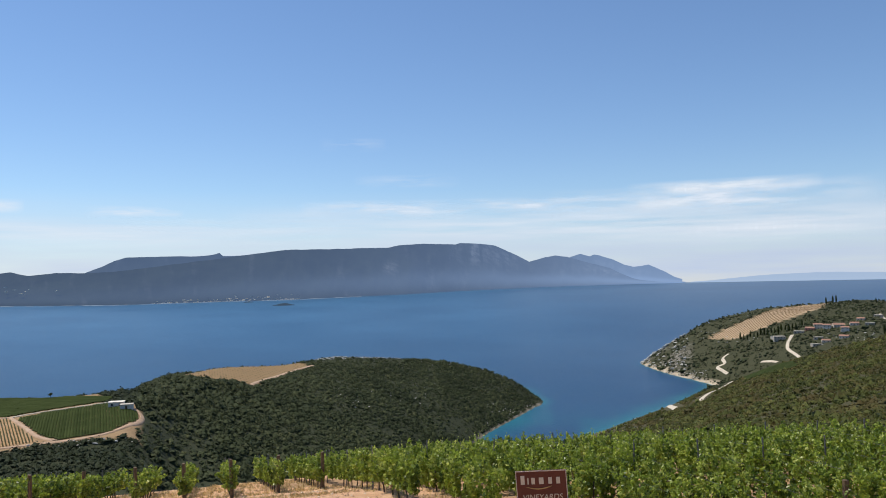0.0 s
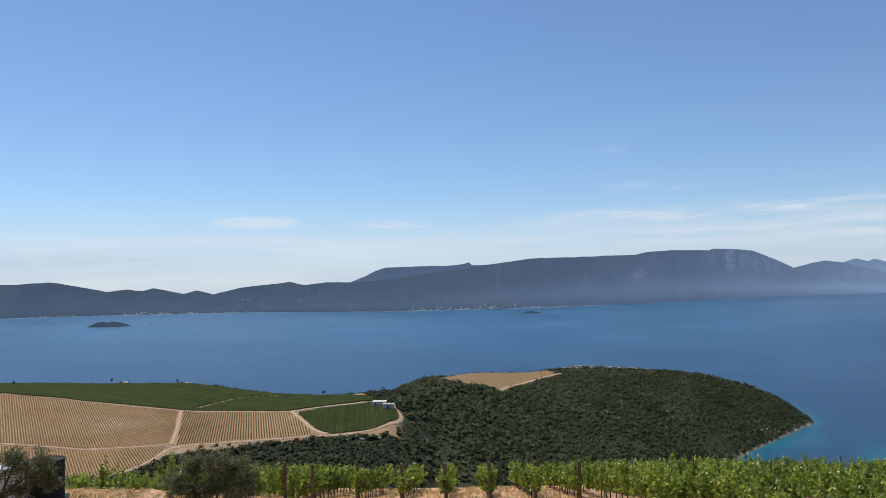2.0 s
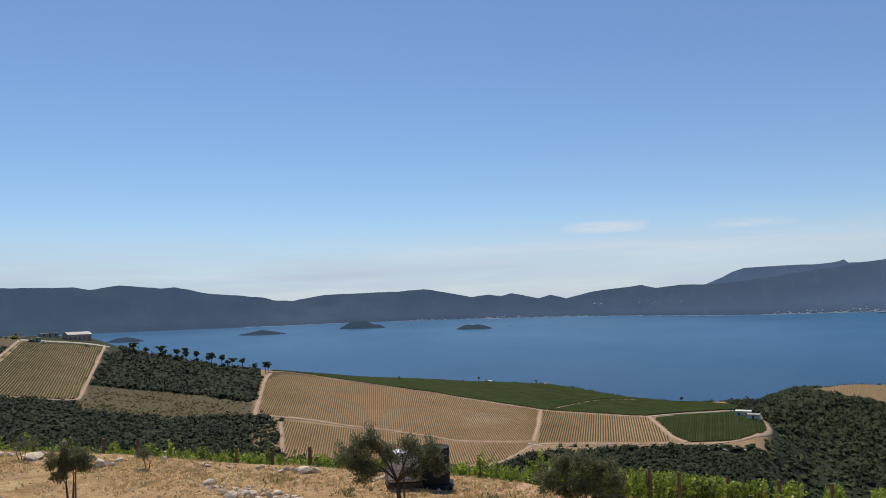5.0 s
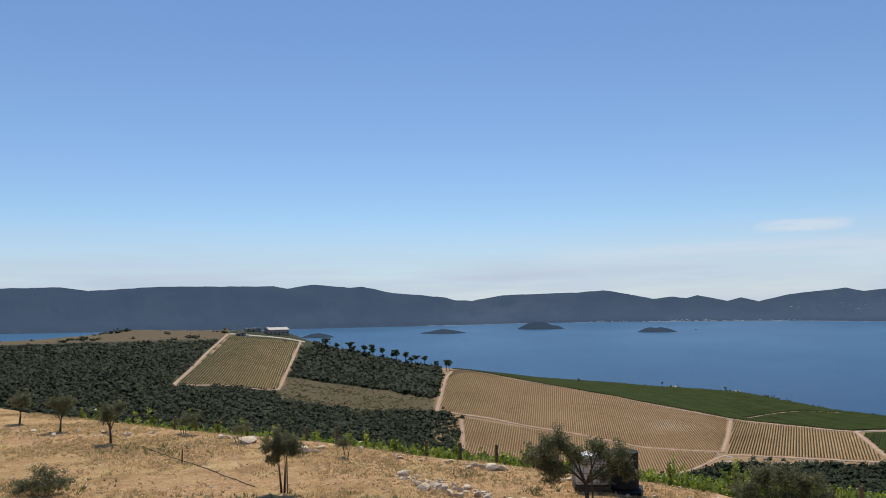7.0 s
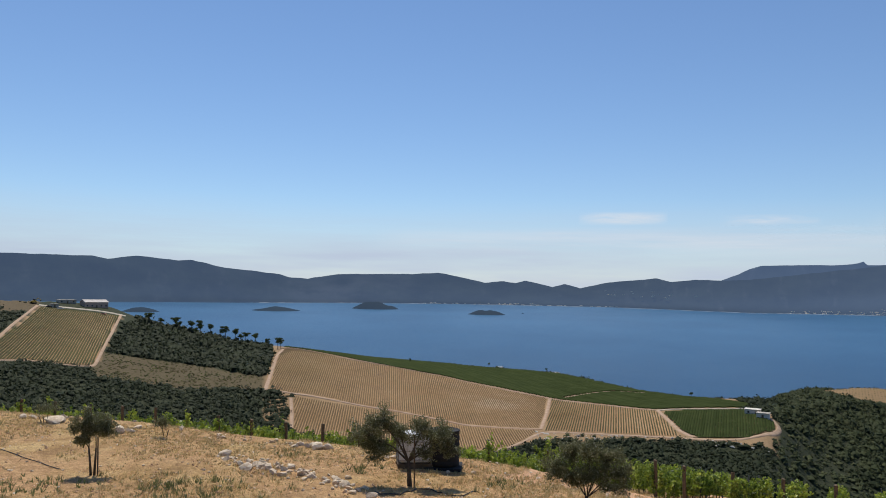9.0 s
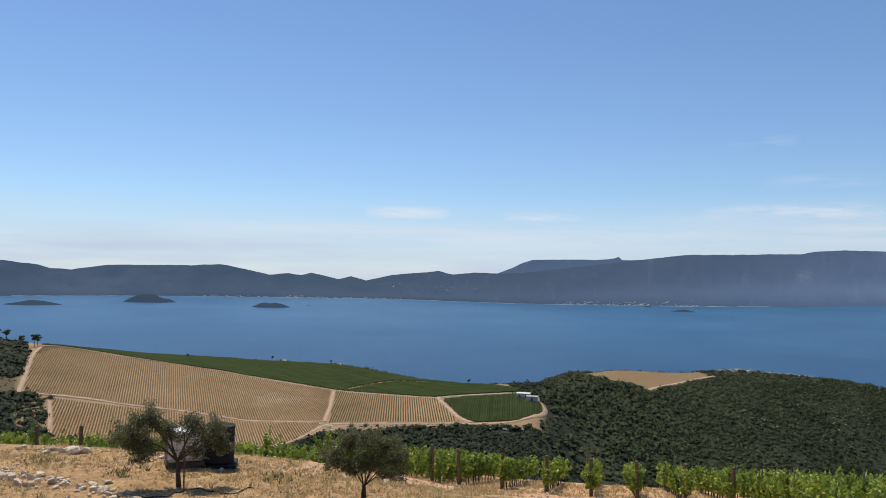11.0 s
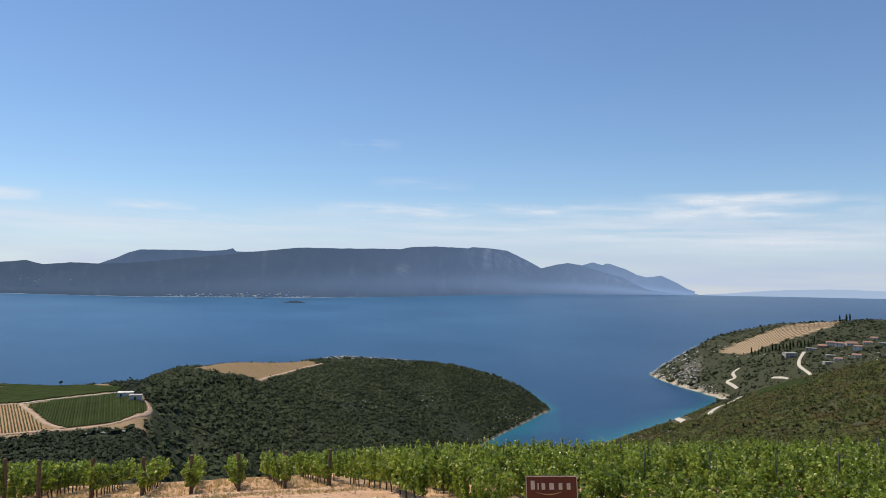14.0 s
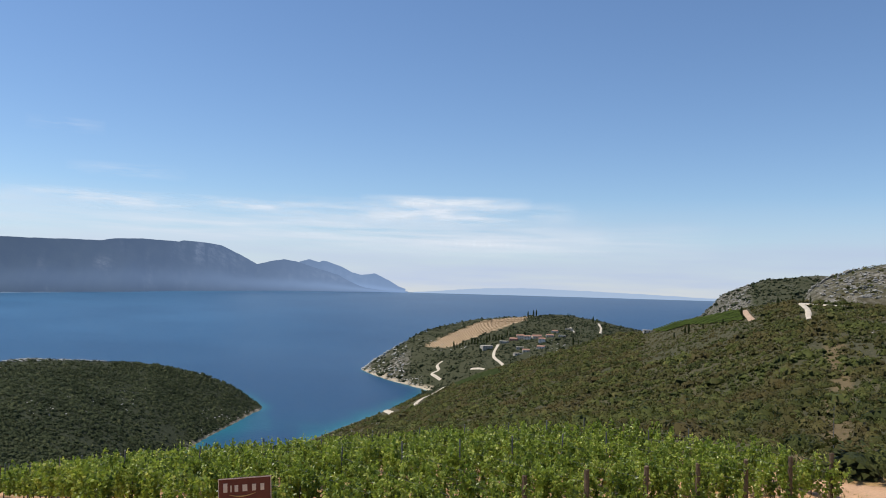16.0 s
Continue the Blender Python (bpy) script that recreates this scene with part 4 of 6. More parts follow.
NEAR_BUSH = light_shapes(6, 5, 300, 0.085)


def scatter(name, mat, x, y, size, tall, label, category, shapes, sink=0.15):
    """Many crowns joined into one piece of stuff."""
    if not len(x):
        return None
    z = land(x, y)
    vs, fs, tones, ups, n = [], [], [], [], 0
    kind = rng.integers(0, len(shapes), len(x))
    for k, (v, f, tone, up) in enumerate(shapes):
        i = np.where(kind == k)[0]
        if not len(i):
            continue
        a = rng.random(len(i)) * 6.2832
        ca, sa = np.cos(a)[:, None], np.sin(a)[:, None]
        s, h = size[i][:, None], (size * tall)[i][:, None] * rng.uniform(0.75, 1.35, (len(i), 1))
        px = x[i][:, None] + s * (v[:, 0] * ca - v[:, 1] * sa)
        py = y[i][:, None] + s * (v[:, 0] * sa + v[:, 1] * ca)
        pz = z[i][:, None] + h * (v[:, 2] - sink)
        vs.append(np.stack([px, py, pz], -1).reshape(-1, 3))
        ups.append(np.stack([up[:, 0] * ca - up[:, 1] * sa, up[:, 0] * sa + up[:, 1] * ca, np.broadcast_to(up[:, 2], px.shape)], -1).reshape(-1, 3))
        fs.append((f[None] + (np.arange(len(i)) * len(v))[:, None, None]).reshape(-1, 3) + n)
        own = 0.7 * rng.random(len(i)) ** 1.2
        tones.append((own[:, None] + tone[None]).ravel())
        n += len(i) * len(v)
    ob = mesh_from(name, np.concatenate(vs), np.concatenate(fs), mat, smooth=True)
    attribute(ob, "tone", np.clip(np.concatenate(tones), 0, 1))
    ob.data.normals_split_custom_set_from_vertices(np.concatenate(ups).astype(np.float32))
    return tagged(ob, label, category, kind="stuff")


def build_scrub():
    # candidate places, evenly strewn over the fan of land
    n, fans = 390000, ((18000, 21.5, 89, 330, 520), (20000, -8.5, 21.5, 430, 830), (8000, -54, -8.5, 95, 600))
    b = np.concatenate([rng.uniform(-54, 89, n)] + [rng.uniform(b0, b1, k) for k, b0, b1, _, _ in fans])
    r = np.sqrt(np.concatenate([rng.uniform(31**2, 1340**2, n)] + [rng.uniform(r0**2, r1**2, k) for k, _, _, r0, r1 in fans]))
    n = len(b)
    r = np.where((b < -34) & (b > -46.6) & (r > 700) & (r < 900), r * 1.9, r)
    x, y = polar(b, r)
    z = land(x, y)
    fall = np.degrees(np.arctan2(EYE - z, r))
    u, v = to_rows(x, y)
    free = z > 1.3
    for poly in (FIELD_TAN, FIELD_LOW, FIELD_STRIPED, FIELD_GREEN, FIELD_FAR, FIELD_UPPER, FIELD_GOLD, BROW_FIELD, BAY_FIELD):
        free &= ~(inside(b, fall, poly) & (r > 340) & (r < 960))
    free &= ~((r > 900) & inside(b, fall, CAPE_FIELD))
    free &= ~((b > 66.3) & (b <= 72.5) & (fall < 2.5) & (r > 470) & (r < 700))
    free &= ~((b > 72) & (fall < 1.85) & (relief(x, y, 14, 3, 70) < 0.38) & (r > 470) & (r < 700))
    free &= ~((b > np.where(fall < 7.75, 23.8, 21.7)) & (b < np.where(fall > 7.4, 55.5, 57)) & (r > along(b, 4) - 3) & (r < along(b, 8) + 2))     # headlands and tracks of the vineyard
    free &= ~((u < 28) & (u > -55) & (v < 72)) & (r > 0)
    clear = relief(x, y, 26, 4, 52)
    for p, q, w in ROADS_PLAN:
        d = np.array(q) - np.array(p)
        s = np.clip(((x - p[0]) * d[0] + (y - p[1]) * d[1]) / (d @ d), 0, 1)
        free &= np.hypot(x - p[0] - s * d[0], y - p[1] - s * d[1]) > w
    thick = rng.random(n)
    lee = np.where(r > 900, r > 1300, r > along(b, 8) + 10) & (r < 1340)
    strip = inside(b, fall, BROWN_STRIP) & (r > 340)
    slope = b < -8.5
    cape = r > 900
    share = np.where(slope, np.where(clear > 0.4, 0.25, 0.74), np.where(r < 300, 0.3, np.where(clear > 0.5, 0.5, 0.95)))
    share = np.where(cape, np.where(clear > 0.25, 0.15, 0.3), share)
    share = np.where((b < -44.6) & (r > 540) & (r < 1000), np.where(relief(x, y, 34, 4, 51) < 0.05, 0.6, 0.22), share)
    share = np.where((b > 3) & (b < 9.6) & (r > along(b, 8) - 24) & (r < 900), 0.3, share)
    share = np.where((b > -4) & (b < 8) & (r > 540) & (r < 700) & (relief(x, y, 30, 3, 66) > 0.25), 0.5, share)
    share = np.where((r > 1200) & (b < -38.4) & (b > -41.6), 0.2, share)
    keep = free & (thick < share)
    keep &= ~(lee & (thick > 0.1)) & ~((r > 95) & (fall > 13.6))
    keep &= ~(strip & (thick > np.where(relief(x, y, 12, 3, 73) > 0.1, 0.6, 0.25)))
    keep &= ~(inside(b, fall, DRY_STRIP) & (r < 540) & (thick > 0.24))
    keep &= ~((r < 85) & (thick > 0.5))
    keep &= ~((b > 55) & (r < 120)) & ~((b > 24) & (r < 345) & (fall > np.interp(b, [30, 48, 57, 66, 75, 89], [14.5, 13.3, 12.0, 10.5, 9.4, 8.6])) & (thick > 0.12))
    grow = 0.5 + 0.45 * relief(x, y, 45, 3, 55) + 1.25 * rng.random(n) ** 3.0
    grow = np.clip(grow, 0.3, 2.0) * np.where((b > 10) & (r < 620), 1.25, 1.0)
    grow = np.where((b < -34.5) & (b > -42.5) & (r > 430) & (r < 760), 0.5 * grow, grow)
    grow = np.where((b > 56.5) & (b < 67) & (r > 430), 1.45 * grow, grow)
    grow = np.where(strip, np.minimum(grow, 0.85), grow)
    big = slope & (rng.random(n) < 0.03)
    grow = np.where(big, grow * 1.7, grow)
    mid, close = slope & (r < 250) & (r >= 85), slope & (r < 85)
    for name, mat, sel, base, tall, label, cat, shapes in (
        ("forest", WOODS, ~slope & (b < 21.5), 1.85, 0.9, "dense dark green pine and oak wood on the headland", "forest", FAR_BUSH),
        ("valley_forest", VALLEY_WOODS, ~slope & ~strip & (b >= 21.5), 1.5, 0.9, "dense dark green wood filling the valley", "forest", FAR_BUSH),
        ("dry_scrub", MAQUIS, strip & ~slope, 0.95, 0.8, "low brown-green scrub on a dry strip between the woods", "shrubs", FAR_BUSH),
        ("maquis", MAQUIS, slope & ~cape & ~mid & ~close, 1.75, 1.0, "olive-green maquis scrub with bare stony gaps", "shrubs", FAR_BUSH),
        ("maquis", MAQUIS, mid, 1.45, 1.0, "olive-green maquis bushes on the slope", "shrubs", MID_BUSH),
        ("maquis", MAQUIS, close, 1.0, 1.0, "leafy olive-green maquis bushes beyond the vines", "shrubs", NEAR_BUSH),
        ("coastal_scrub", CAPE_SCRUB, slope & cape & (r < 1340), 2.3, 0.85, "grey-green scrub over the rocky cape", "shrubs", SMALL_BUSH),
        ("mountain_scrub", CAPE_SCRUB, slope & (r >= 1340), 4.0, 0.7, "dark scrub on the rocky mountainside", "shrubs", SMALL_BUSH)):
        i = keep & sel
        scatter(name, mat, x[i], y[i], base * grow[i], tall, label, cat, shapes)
    # ragged hedges along the seaward edge of the vines and of the headland field
    hb = np.concatenate([rng.uniform(23, 56, 420), rng.uniform(9.5, 19.5, 170)])
    hb = hb[relief(hb * 10, hb * 0, 14, 3, 57) > -0.25]
    hr = along(hb, 8) + rng.uniform(0, 7, len(hb))
    hx, hy = polar(hb, hr)
    scatter("hedge", WOODS, hx, hy, rng.uniform(0.5, 1.5, len(hb)) * np.where((hb > 33) & (hb < 47), 1.5, 1.0), 1.1, "ragged line of dark bushes above the sea", "shrubs", FAR_BUSH)
    tb = np.concatenate([rng.uniform(22, 28, 12), rng.uniform(28, 37, 9)])
    tp = np.array([sight(k, 10.2, 345, 420)[:2] for k in tb])
    scatter("hedge", WOODS, tp[:, 0], tp[:, 1], rng.uniform(0.9, 1.7, len(tb)), 1.25, "dark round bushes along the foot of the vineyard", "shrubs", MID_BUSH)
    # young trees planted in lines on the dry headland field
    gx, gy = np.meshgrid(np.arange(-320, -90, 4.2), np.arange(480, 760, 7.0))
    gx, gy = gx.ravel(), gy.ravel()
    gb, gr = np.degrees(np.arctan2(-gx, gy)), np.hypot(gx, gy)
    gf = np.degrees(np.arctan2(EYE - land(gx, gy), gr))
    ok = inside(gb, gf, FIELD_GOLD)
    scatter("saplings", MAQUIS, gx[ok], gy[ok], rng.uniform(0.4, 0.75, ok.sum()), 1.0, "small olive saplings in lines on dry ground", "shrubs", FAR_BUSH)

# ---------------------------------------------------------------- far vineyards


def field_rows(name, poly, bearing, gap, width, height, mat, label, parent=None, joined=False, rmax=700, rmin=345, rough=0.12):
    """Rows of vines over a parcel; each one follows the ground."""
    pts = np.array([sight(b, f, rmin, rmax)[:2] for b, f in poly])
    a = radians(bearing)
    across, away = np.array([math.cos(a), math.sin(a)]), np.array([-math.sin(a), math.cos(a)])
    cu, cv = pts @ across, pts @ away
    plan = list(zip(cu, cv))
    allv, allf, n, run_rows = [], [], 0, []
    for u in np.arange(cu.min() + gap / 2, cu.max(), gap):
        vv = np.arange(cv.min(), cv.max(), 2.6)
        ok = inside(np.full_like(vv, u), vv, plan)
        tx, ty = u * across[0] + vv * away[0], u * across[1] + vv * away[1]
        for p, q, w in ROADS_PLAN:
            d = np.array(q) - np.array(p)
            s = np.clip(((tx - p[0]) * d[0] + (ty - p[1]) * d[1]) / (d @ d), 0, 1)
            ok &= np.hypot(tx - p[0] - s * d[0], ty - p[1] - s * d[1]) > w - 1.25
        runs = np.split(np.arange(len(vv)), np.where(np.diff(ok.astype(int)) != 0)[0] + 1)
        runs = [k for k in runs if ok[k[0]] and len(k) > 2]
        for run in runs:
            run_rows.append((u, vv[run]))
    for u, vv in run_rows:
        m = len(vv)
        x0, y0 = u * across[0] + vv * away[0], u * across[1] + vv * away[1]
        z0 = land(x0, y0)
        k = 0.9 + 0.2 * rng.random((m, 5))
        off = np.array([-0.5, -0.42, 0.0, 0.42, 0.5]) * width
        up = np.array([0.15, 0.7, 1.0, 0.7, 0.15]) * height
        jx = off[None] * k + 0.04 * rng.normal(size=(m, 5))
        px = x0[:, None] + jx * across[0] + 0.05 * rng.normal(size=(m, 5)) * away[0]
        py = y0[:, None] + jx * across[1] + 0.05 * rng.normal(size=(m, 5)) * away[1]
        pz = z0[:, None] + up[None] * (1 - rough + 2 * rough * rng.random((m, 5)))
        v = np.stack([px, py, pz], -1).reshape(-1, 3)
        f = grid_faces(m, 5)
        if joined:
            allv.append(v)
            allf.append(f + n)
            n += len(v)
        else:
            mesh_from("vine_row", v, f, mat, parent)
    if joined:
        ob = mesh_from(name, np.concatenate(allv), np.concatenate(allf), mat)
        return tagged(ob, label, "vineyard", kind="stuff")


def ribbon(name, pts, width, mat, label, lift=0.35, parent=None, thick=0.5):
    """A road laid along the ground through plan points."""
    pts = [np.array(p, float) for p in pts]
    fine = []
    for p, q in zip(pts, pts[1:]):
        n = max(2, int(np.hypot(*(q - p)) / 4))
        fine += [p + (q - p) * i / n for i in range(n)]
    fine.append(pts[-1])
    for _ in range(3):
        fine = [fine[0]] + [(a + 2 * b + c) / 4 for a, b, c in zip(fine, fine[1:], fine[2:])] + [fine[-1]]
    f = np.array(fine)
    d = np.gradient(f, axis=0)
    d /= np.linalg.norm(d, axis=1)[:, None] + 1e-9
    side = np.stack([-d[:, 1], d[:, 0]], 1)
    cols = []
    for s, dz in ((-0.62, -thick), (-0.5, 0.0), (-0.2, 0.04), (0.2, 0.04), (0.5, 0.0), (0.62, -thick)):
        p = f + side * s * width * (1 + 0.12 * relief(f[:, 0] + 9 * s, f[:, 1], 12, 2, 91)[:, None])
        cols.append(np.stack([p[:, 0], p[:, 1], land(p[:, 0], p[:, 1]) + lift + dz], -1))
    v = np.stack(cols, 1).reshape(-1, 3)
    ob = mesh_from(name, v, grid_faces(len(f), 6), mat, parent, smooth=True)
    return tagged(ob, label, "road", kind="structure")


def plan(*pairs, start=340.0, stop=2000.0):
    return [sight(b, f, start, stop)[:2] for b, f in pairs]


ROAD_LIST = [
    (plan((57.3, 7.35), (53.8, 7.78), (48.1, 8.8), (44.5, 9.4), (37.4, 9.82), stop=620), 1.7, TRACK, "earth track between vine parcels"),
    (plan((37.4, 9.85), (37.0, 8.8), (36.75, 7.7), stop=620), 1.8, TRACK, "earth track between vine parcels"),
    (plan((56.3, 4.3), (52.2, 4.98), (48.1, 5.64), (44.5, 6.28), (39.7, 7.18), (36.7, 7.64), (29.2, 8.12), stop=620), 1.7, TRACK, "earth track along the top of the vines"),
    (plan((29.2, 8.12), (27.6, 9.55), (26.7, 9.82), stop=620), 1.8, TRACK, "earth track between vine parcels"),
    (plan((29.2, 8.12), (25.5, 7.8), (23.4, 7.65), stop=620), 1.3, GRAVEL, "pale track to the hut"),
    (plan((22.6, 7.95), (21.4, 8.5), (21.15, 8.85), (21.6, 9.25), (23.0, 9.62), (25, 9.88), (27.5, 9.92), (32, 9.98), (37.5, 10.05), (38.2, 10.6), (40, 11.4), (42.8, 11.7), stop=620), 2.0, TRACK, "earth track round the foot of the vineyard"),
    (plan((35.7, 7.55), (33.8, 7.15), (32.1, 6.93), (30, 6.95), stop=700), 1.1, TRACK, "pale track through the green vines"),
    (plan((57.4, 7.3), (56.2, 4.4), stop=620), 2.0, TRACK, "earth track beside the vines"),
    (plan((55.6, 7.9), (55.5, 9.0), (55.5, 10.0), stop=470), 1.6, TRACK, "earth track beside the vines"),
    (plan((75.9, 4.85), (73.6, 2.6), (72.3, 1.42), stop=640), 1.6, TRACK, "stony track up the edge of the vines"),
    (plan((75.9, 4.9), (72.5, 5.0), (68.8, 5.55), (67.9, 3.6), (67.2, 2.05), stop=640), 1.5, TRACK, "stony track round the vines"),
    (plan((66.9, 2.1), (69, 1.72), (72.2, 1.4), stop=660), 3.2, GRAVEL, "pale gravel yard road on the rise"),
    (plan((14.0, 7.05), (12.5, 6.6), (10.8, 6.1), (9.6, 5.85), start=450, stop=800), 2.6, TRACK, "pale dirt road over the headland"),
    (plan((-24.17, 4.02), (-23.85, 4.6), (-23.85, 4.96), (-24.7, 5.6), start=950, stop=1320), 3.4, GRAVEL, "white gravel road winding up the cape"),
    (plan((-20.1, 5.35), (-19.63, 5.64), (-19.92, 6.05), (-19.2, 6.25), (-20.0, 6.7), start=950, stop=1320), 3.2, GRAVEL, "white gravel road winding up the cape"),
    (plan((-16.5, 9.2), (-15.95, 8.95), (-16.1, 8.75), (-16.6, 8.6), start=600, stop=1000), 5.0, GRAVEL, "white road along the shore"),
    (plan((-18.0, 8.72), (-18.5, 8.2), (-20.2, 7.25), start=600, stop=1000), 4.4, GRAVEL, "white road along the shore"),
    (plan((-22.2, 5.85), (-23.2, 5.87), start=950, stop=1320), 3.0, GRAVEL, "pale track on the cape"),
    (plan((-31.4, 2.25), (-31.6, 2.6), (-31.5, 3.0), start=1000, stop=1320), 2.8, GRAVEL, "white gravel road on the cape"),
    (plan((-29.4, 2.6), (-29.7, 2.95), start=1000, stop=1320), 2.4, GRAVEL, "white gravel road on the cape"),
    (plan((-44.9, -0.02), (-44.8, 0.37), (-45.25, 0.77), (-45.35, 1.4), start=350, stop=540), 2.6, GRAVEL, "white gravel road over the brow"),
    (plan((-44.9, 0.3), (-45.7, 0.42), (-47.4, 0.48), start=350, stop=540), 3.4, GRAVEL, "white gravel road over the brow"),
    (plan((-41.25, 0.98), (-41.8, 1.62), start=350, stop=900), 3.0, TRACK, "earth track on the brow"),
]
ROADS_PLAN = [(a, b, 8.0 if "shore" in label else w * 0.62 + 1.5) for pts, w, _, label in ROAD_LIST for a, b in zip(pts, pts[1:])]


def row_start(u):
    """Where the near vine rows begin, along them, for each place across them."""
    u = np.asarray(u, float)
    return np.where(u < -9.5, lip(u) + 1.7, np.interp(u, [-9.5, -6.5, 4.9, 5.1, 6.2, 8, 10, 11.6, 26, 60], [30.5, 31.6, 31.6, 20.6, 18.8, 17.0, 15.2, 14.3, 12.2, 11.5]))


build_ground()
build_sea()
for pts, w, mat, label in ROAD_LIST:
    ribbon("road", pts, w, mat, label)
build_scrub()
for name, poly, bearing, mat, label in (
    ("vineyard", FIELD_TAN, 48.5, FIELD_VINE, "large parcel of thin vine rows on tan soil"),
    ("vineyard", FIELD_LOW, 48.5, FIELD_VINE, "lower parcel of thin vine rows on tan soil"),
    ("vineyard", FIELD_STRIPED, 32.0, DARK_VINE, "parcel of dark vine rows on pale soil"),
    ("vineyard", FIELD_UPPER, 64.0, UPPER_VINE, "hillside parcel of slanting vine rows")):
    x, y, z = sight(*poly[0], 345, 640)
    thing = empty(name, Matrix.Identity(4), label, "vineyard", "far vineyard parcels")
    field_rows(name, poly, bearing, 1.24 if mat is FIELD_VINE else (1.35 if poly is FIELD_UPPER else 1.3), 0.6 if mat is FIELD_VINE else (0.85 if poly is FIELD_UPPER else 0.52), 0.5 if mat is FIELD_VINE else 0.7, mat, label, thing, rmax=640)
field_rows("green_vineyard", FIELD_GREEN, 24.0, 1.3, 1.3, 0.6, GREEN_VINE, "parcel of lush green vines", joined=True, rough=0.1, rmax=640)
field_rows("green_vineyard", FIELD_FAR, 62.0, 1.9, 2.0, 0.7, GREEN_VINE, "broad slope of lush green vines falling to the sea", joined=True, rough=0.1, rmax=760)
field_rows("green_vineyard", BROW_FIELD, -30.0, 1.9, 2.2, 0.8, BRIGHT_VINE, "bright green vines on the brow of the slope", joined=True, rough=0.1, rmax=760)
field_rows("green_vineyard", BAY_FIELD, -30.0, 1.9, 1.9, 1.0, GREEN_VINE, "green terraced vines above the bay", joined=True, rmax=980)
field_rows("terraced_vines", CAPE_FIELD, -60.0, 5.5, 0.6, 0.6, FIELD_VINE, "thin terraced vine rows on tan soil of the cape", joined=True, rmax=1320, rmin=950)

# ---------------------------------------------------------------- near vines


def leaf_cards(c, size, g, slim=1.0):
    """Bent leaves: each is two triangles folded along the midrib."""
    n = len(c)
    d = g.normal(size=(n, 3))
    d[:, 2] = d[:, 2] * 0.7 + 0.35
    d /= np.linalg.norm(d, axis=1)[:, None]
    a = np.cross(d, g.normal(size=(n, 3)))
    a /= np.linalg.norm(a, axis=1)[:, None] + 1e-9
    q = np.cross(d, a)
    s = size[:, None]
    v = np.stack([c - 0.55 * s * a, c + 0.5 * slim * s * q - 0.14 * s * d, c + 0.6 * s * a, c - 0.5 * slim * s * q - 0.14 * s * d], 1).reshape(-1, 3)
    k = np.arange(n)[:, None] * 4
    f = np.concatenate([k + np.array([[0, 1, 2]]), k + np.array([[0, 2, 3]])], 1).reshape(-1, 3)
    return v, f


def post_mesh(r, h, name):
    bm = bmesh.new()
    tube(bm, [(0, 0, -0.3), (0.004, 0, h * 0.5), (0, 0.005, h - 0.015), (0, 0, h)], [r, r * 1.0, r * 0.97, r * 0.8], 8)
    me = bpy.data.meshes.new(name)
    bm.to_mesh(me)
    bm.free()
    return me


END_POST = post_mesh(0.072, 1.5, "end_post")
END_POST.materials.append(POST)
THIN_POST = post_mesh(0.024, 1.5, "steel_post")
THIN_POST.materials.append(STEEL)


def trunk_mesh(seed):
    g = random.Random(seed)
    bm = bmesh.new()
    x = y = 0.0
    pts, rad = [], []
    for i in range(6):
        pts.append((x, y, -0.08 + 0.15 * i))
        rad.append(0.028 - 0.0022 * i)
        x, y = x + g.uniform(-0.03, 0.03), y + g.uniform(-0.03, 0.03)
    tube(bm, pts, rad, 6)
    me = bpy.data.meshes.new("vine_trunk")
    bm.to_mesh(me)
    bm.free()
    me.materials.append(BARK)
    return me


TRUNKS = [trunk_mesh(s) for s in range(5)]


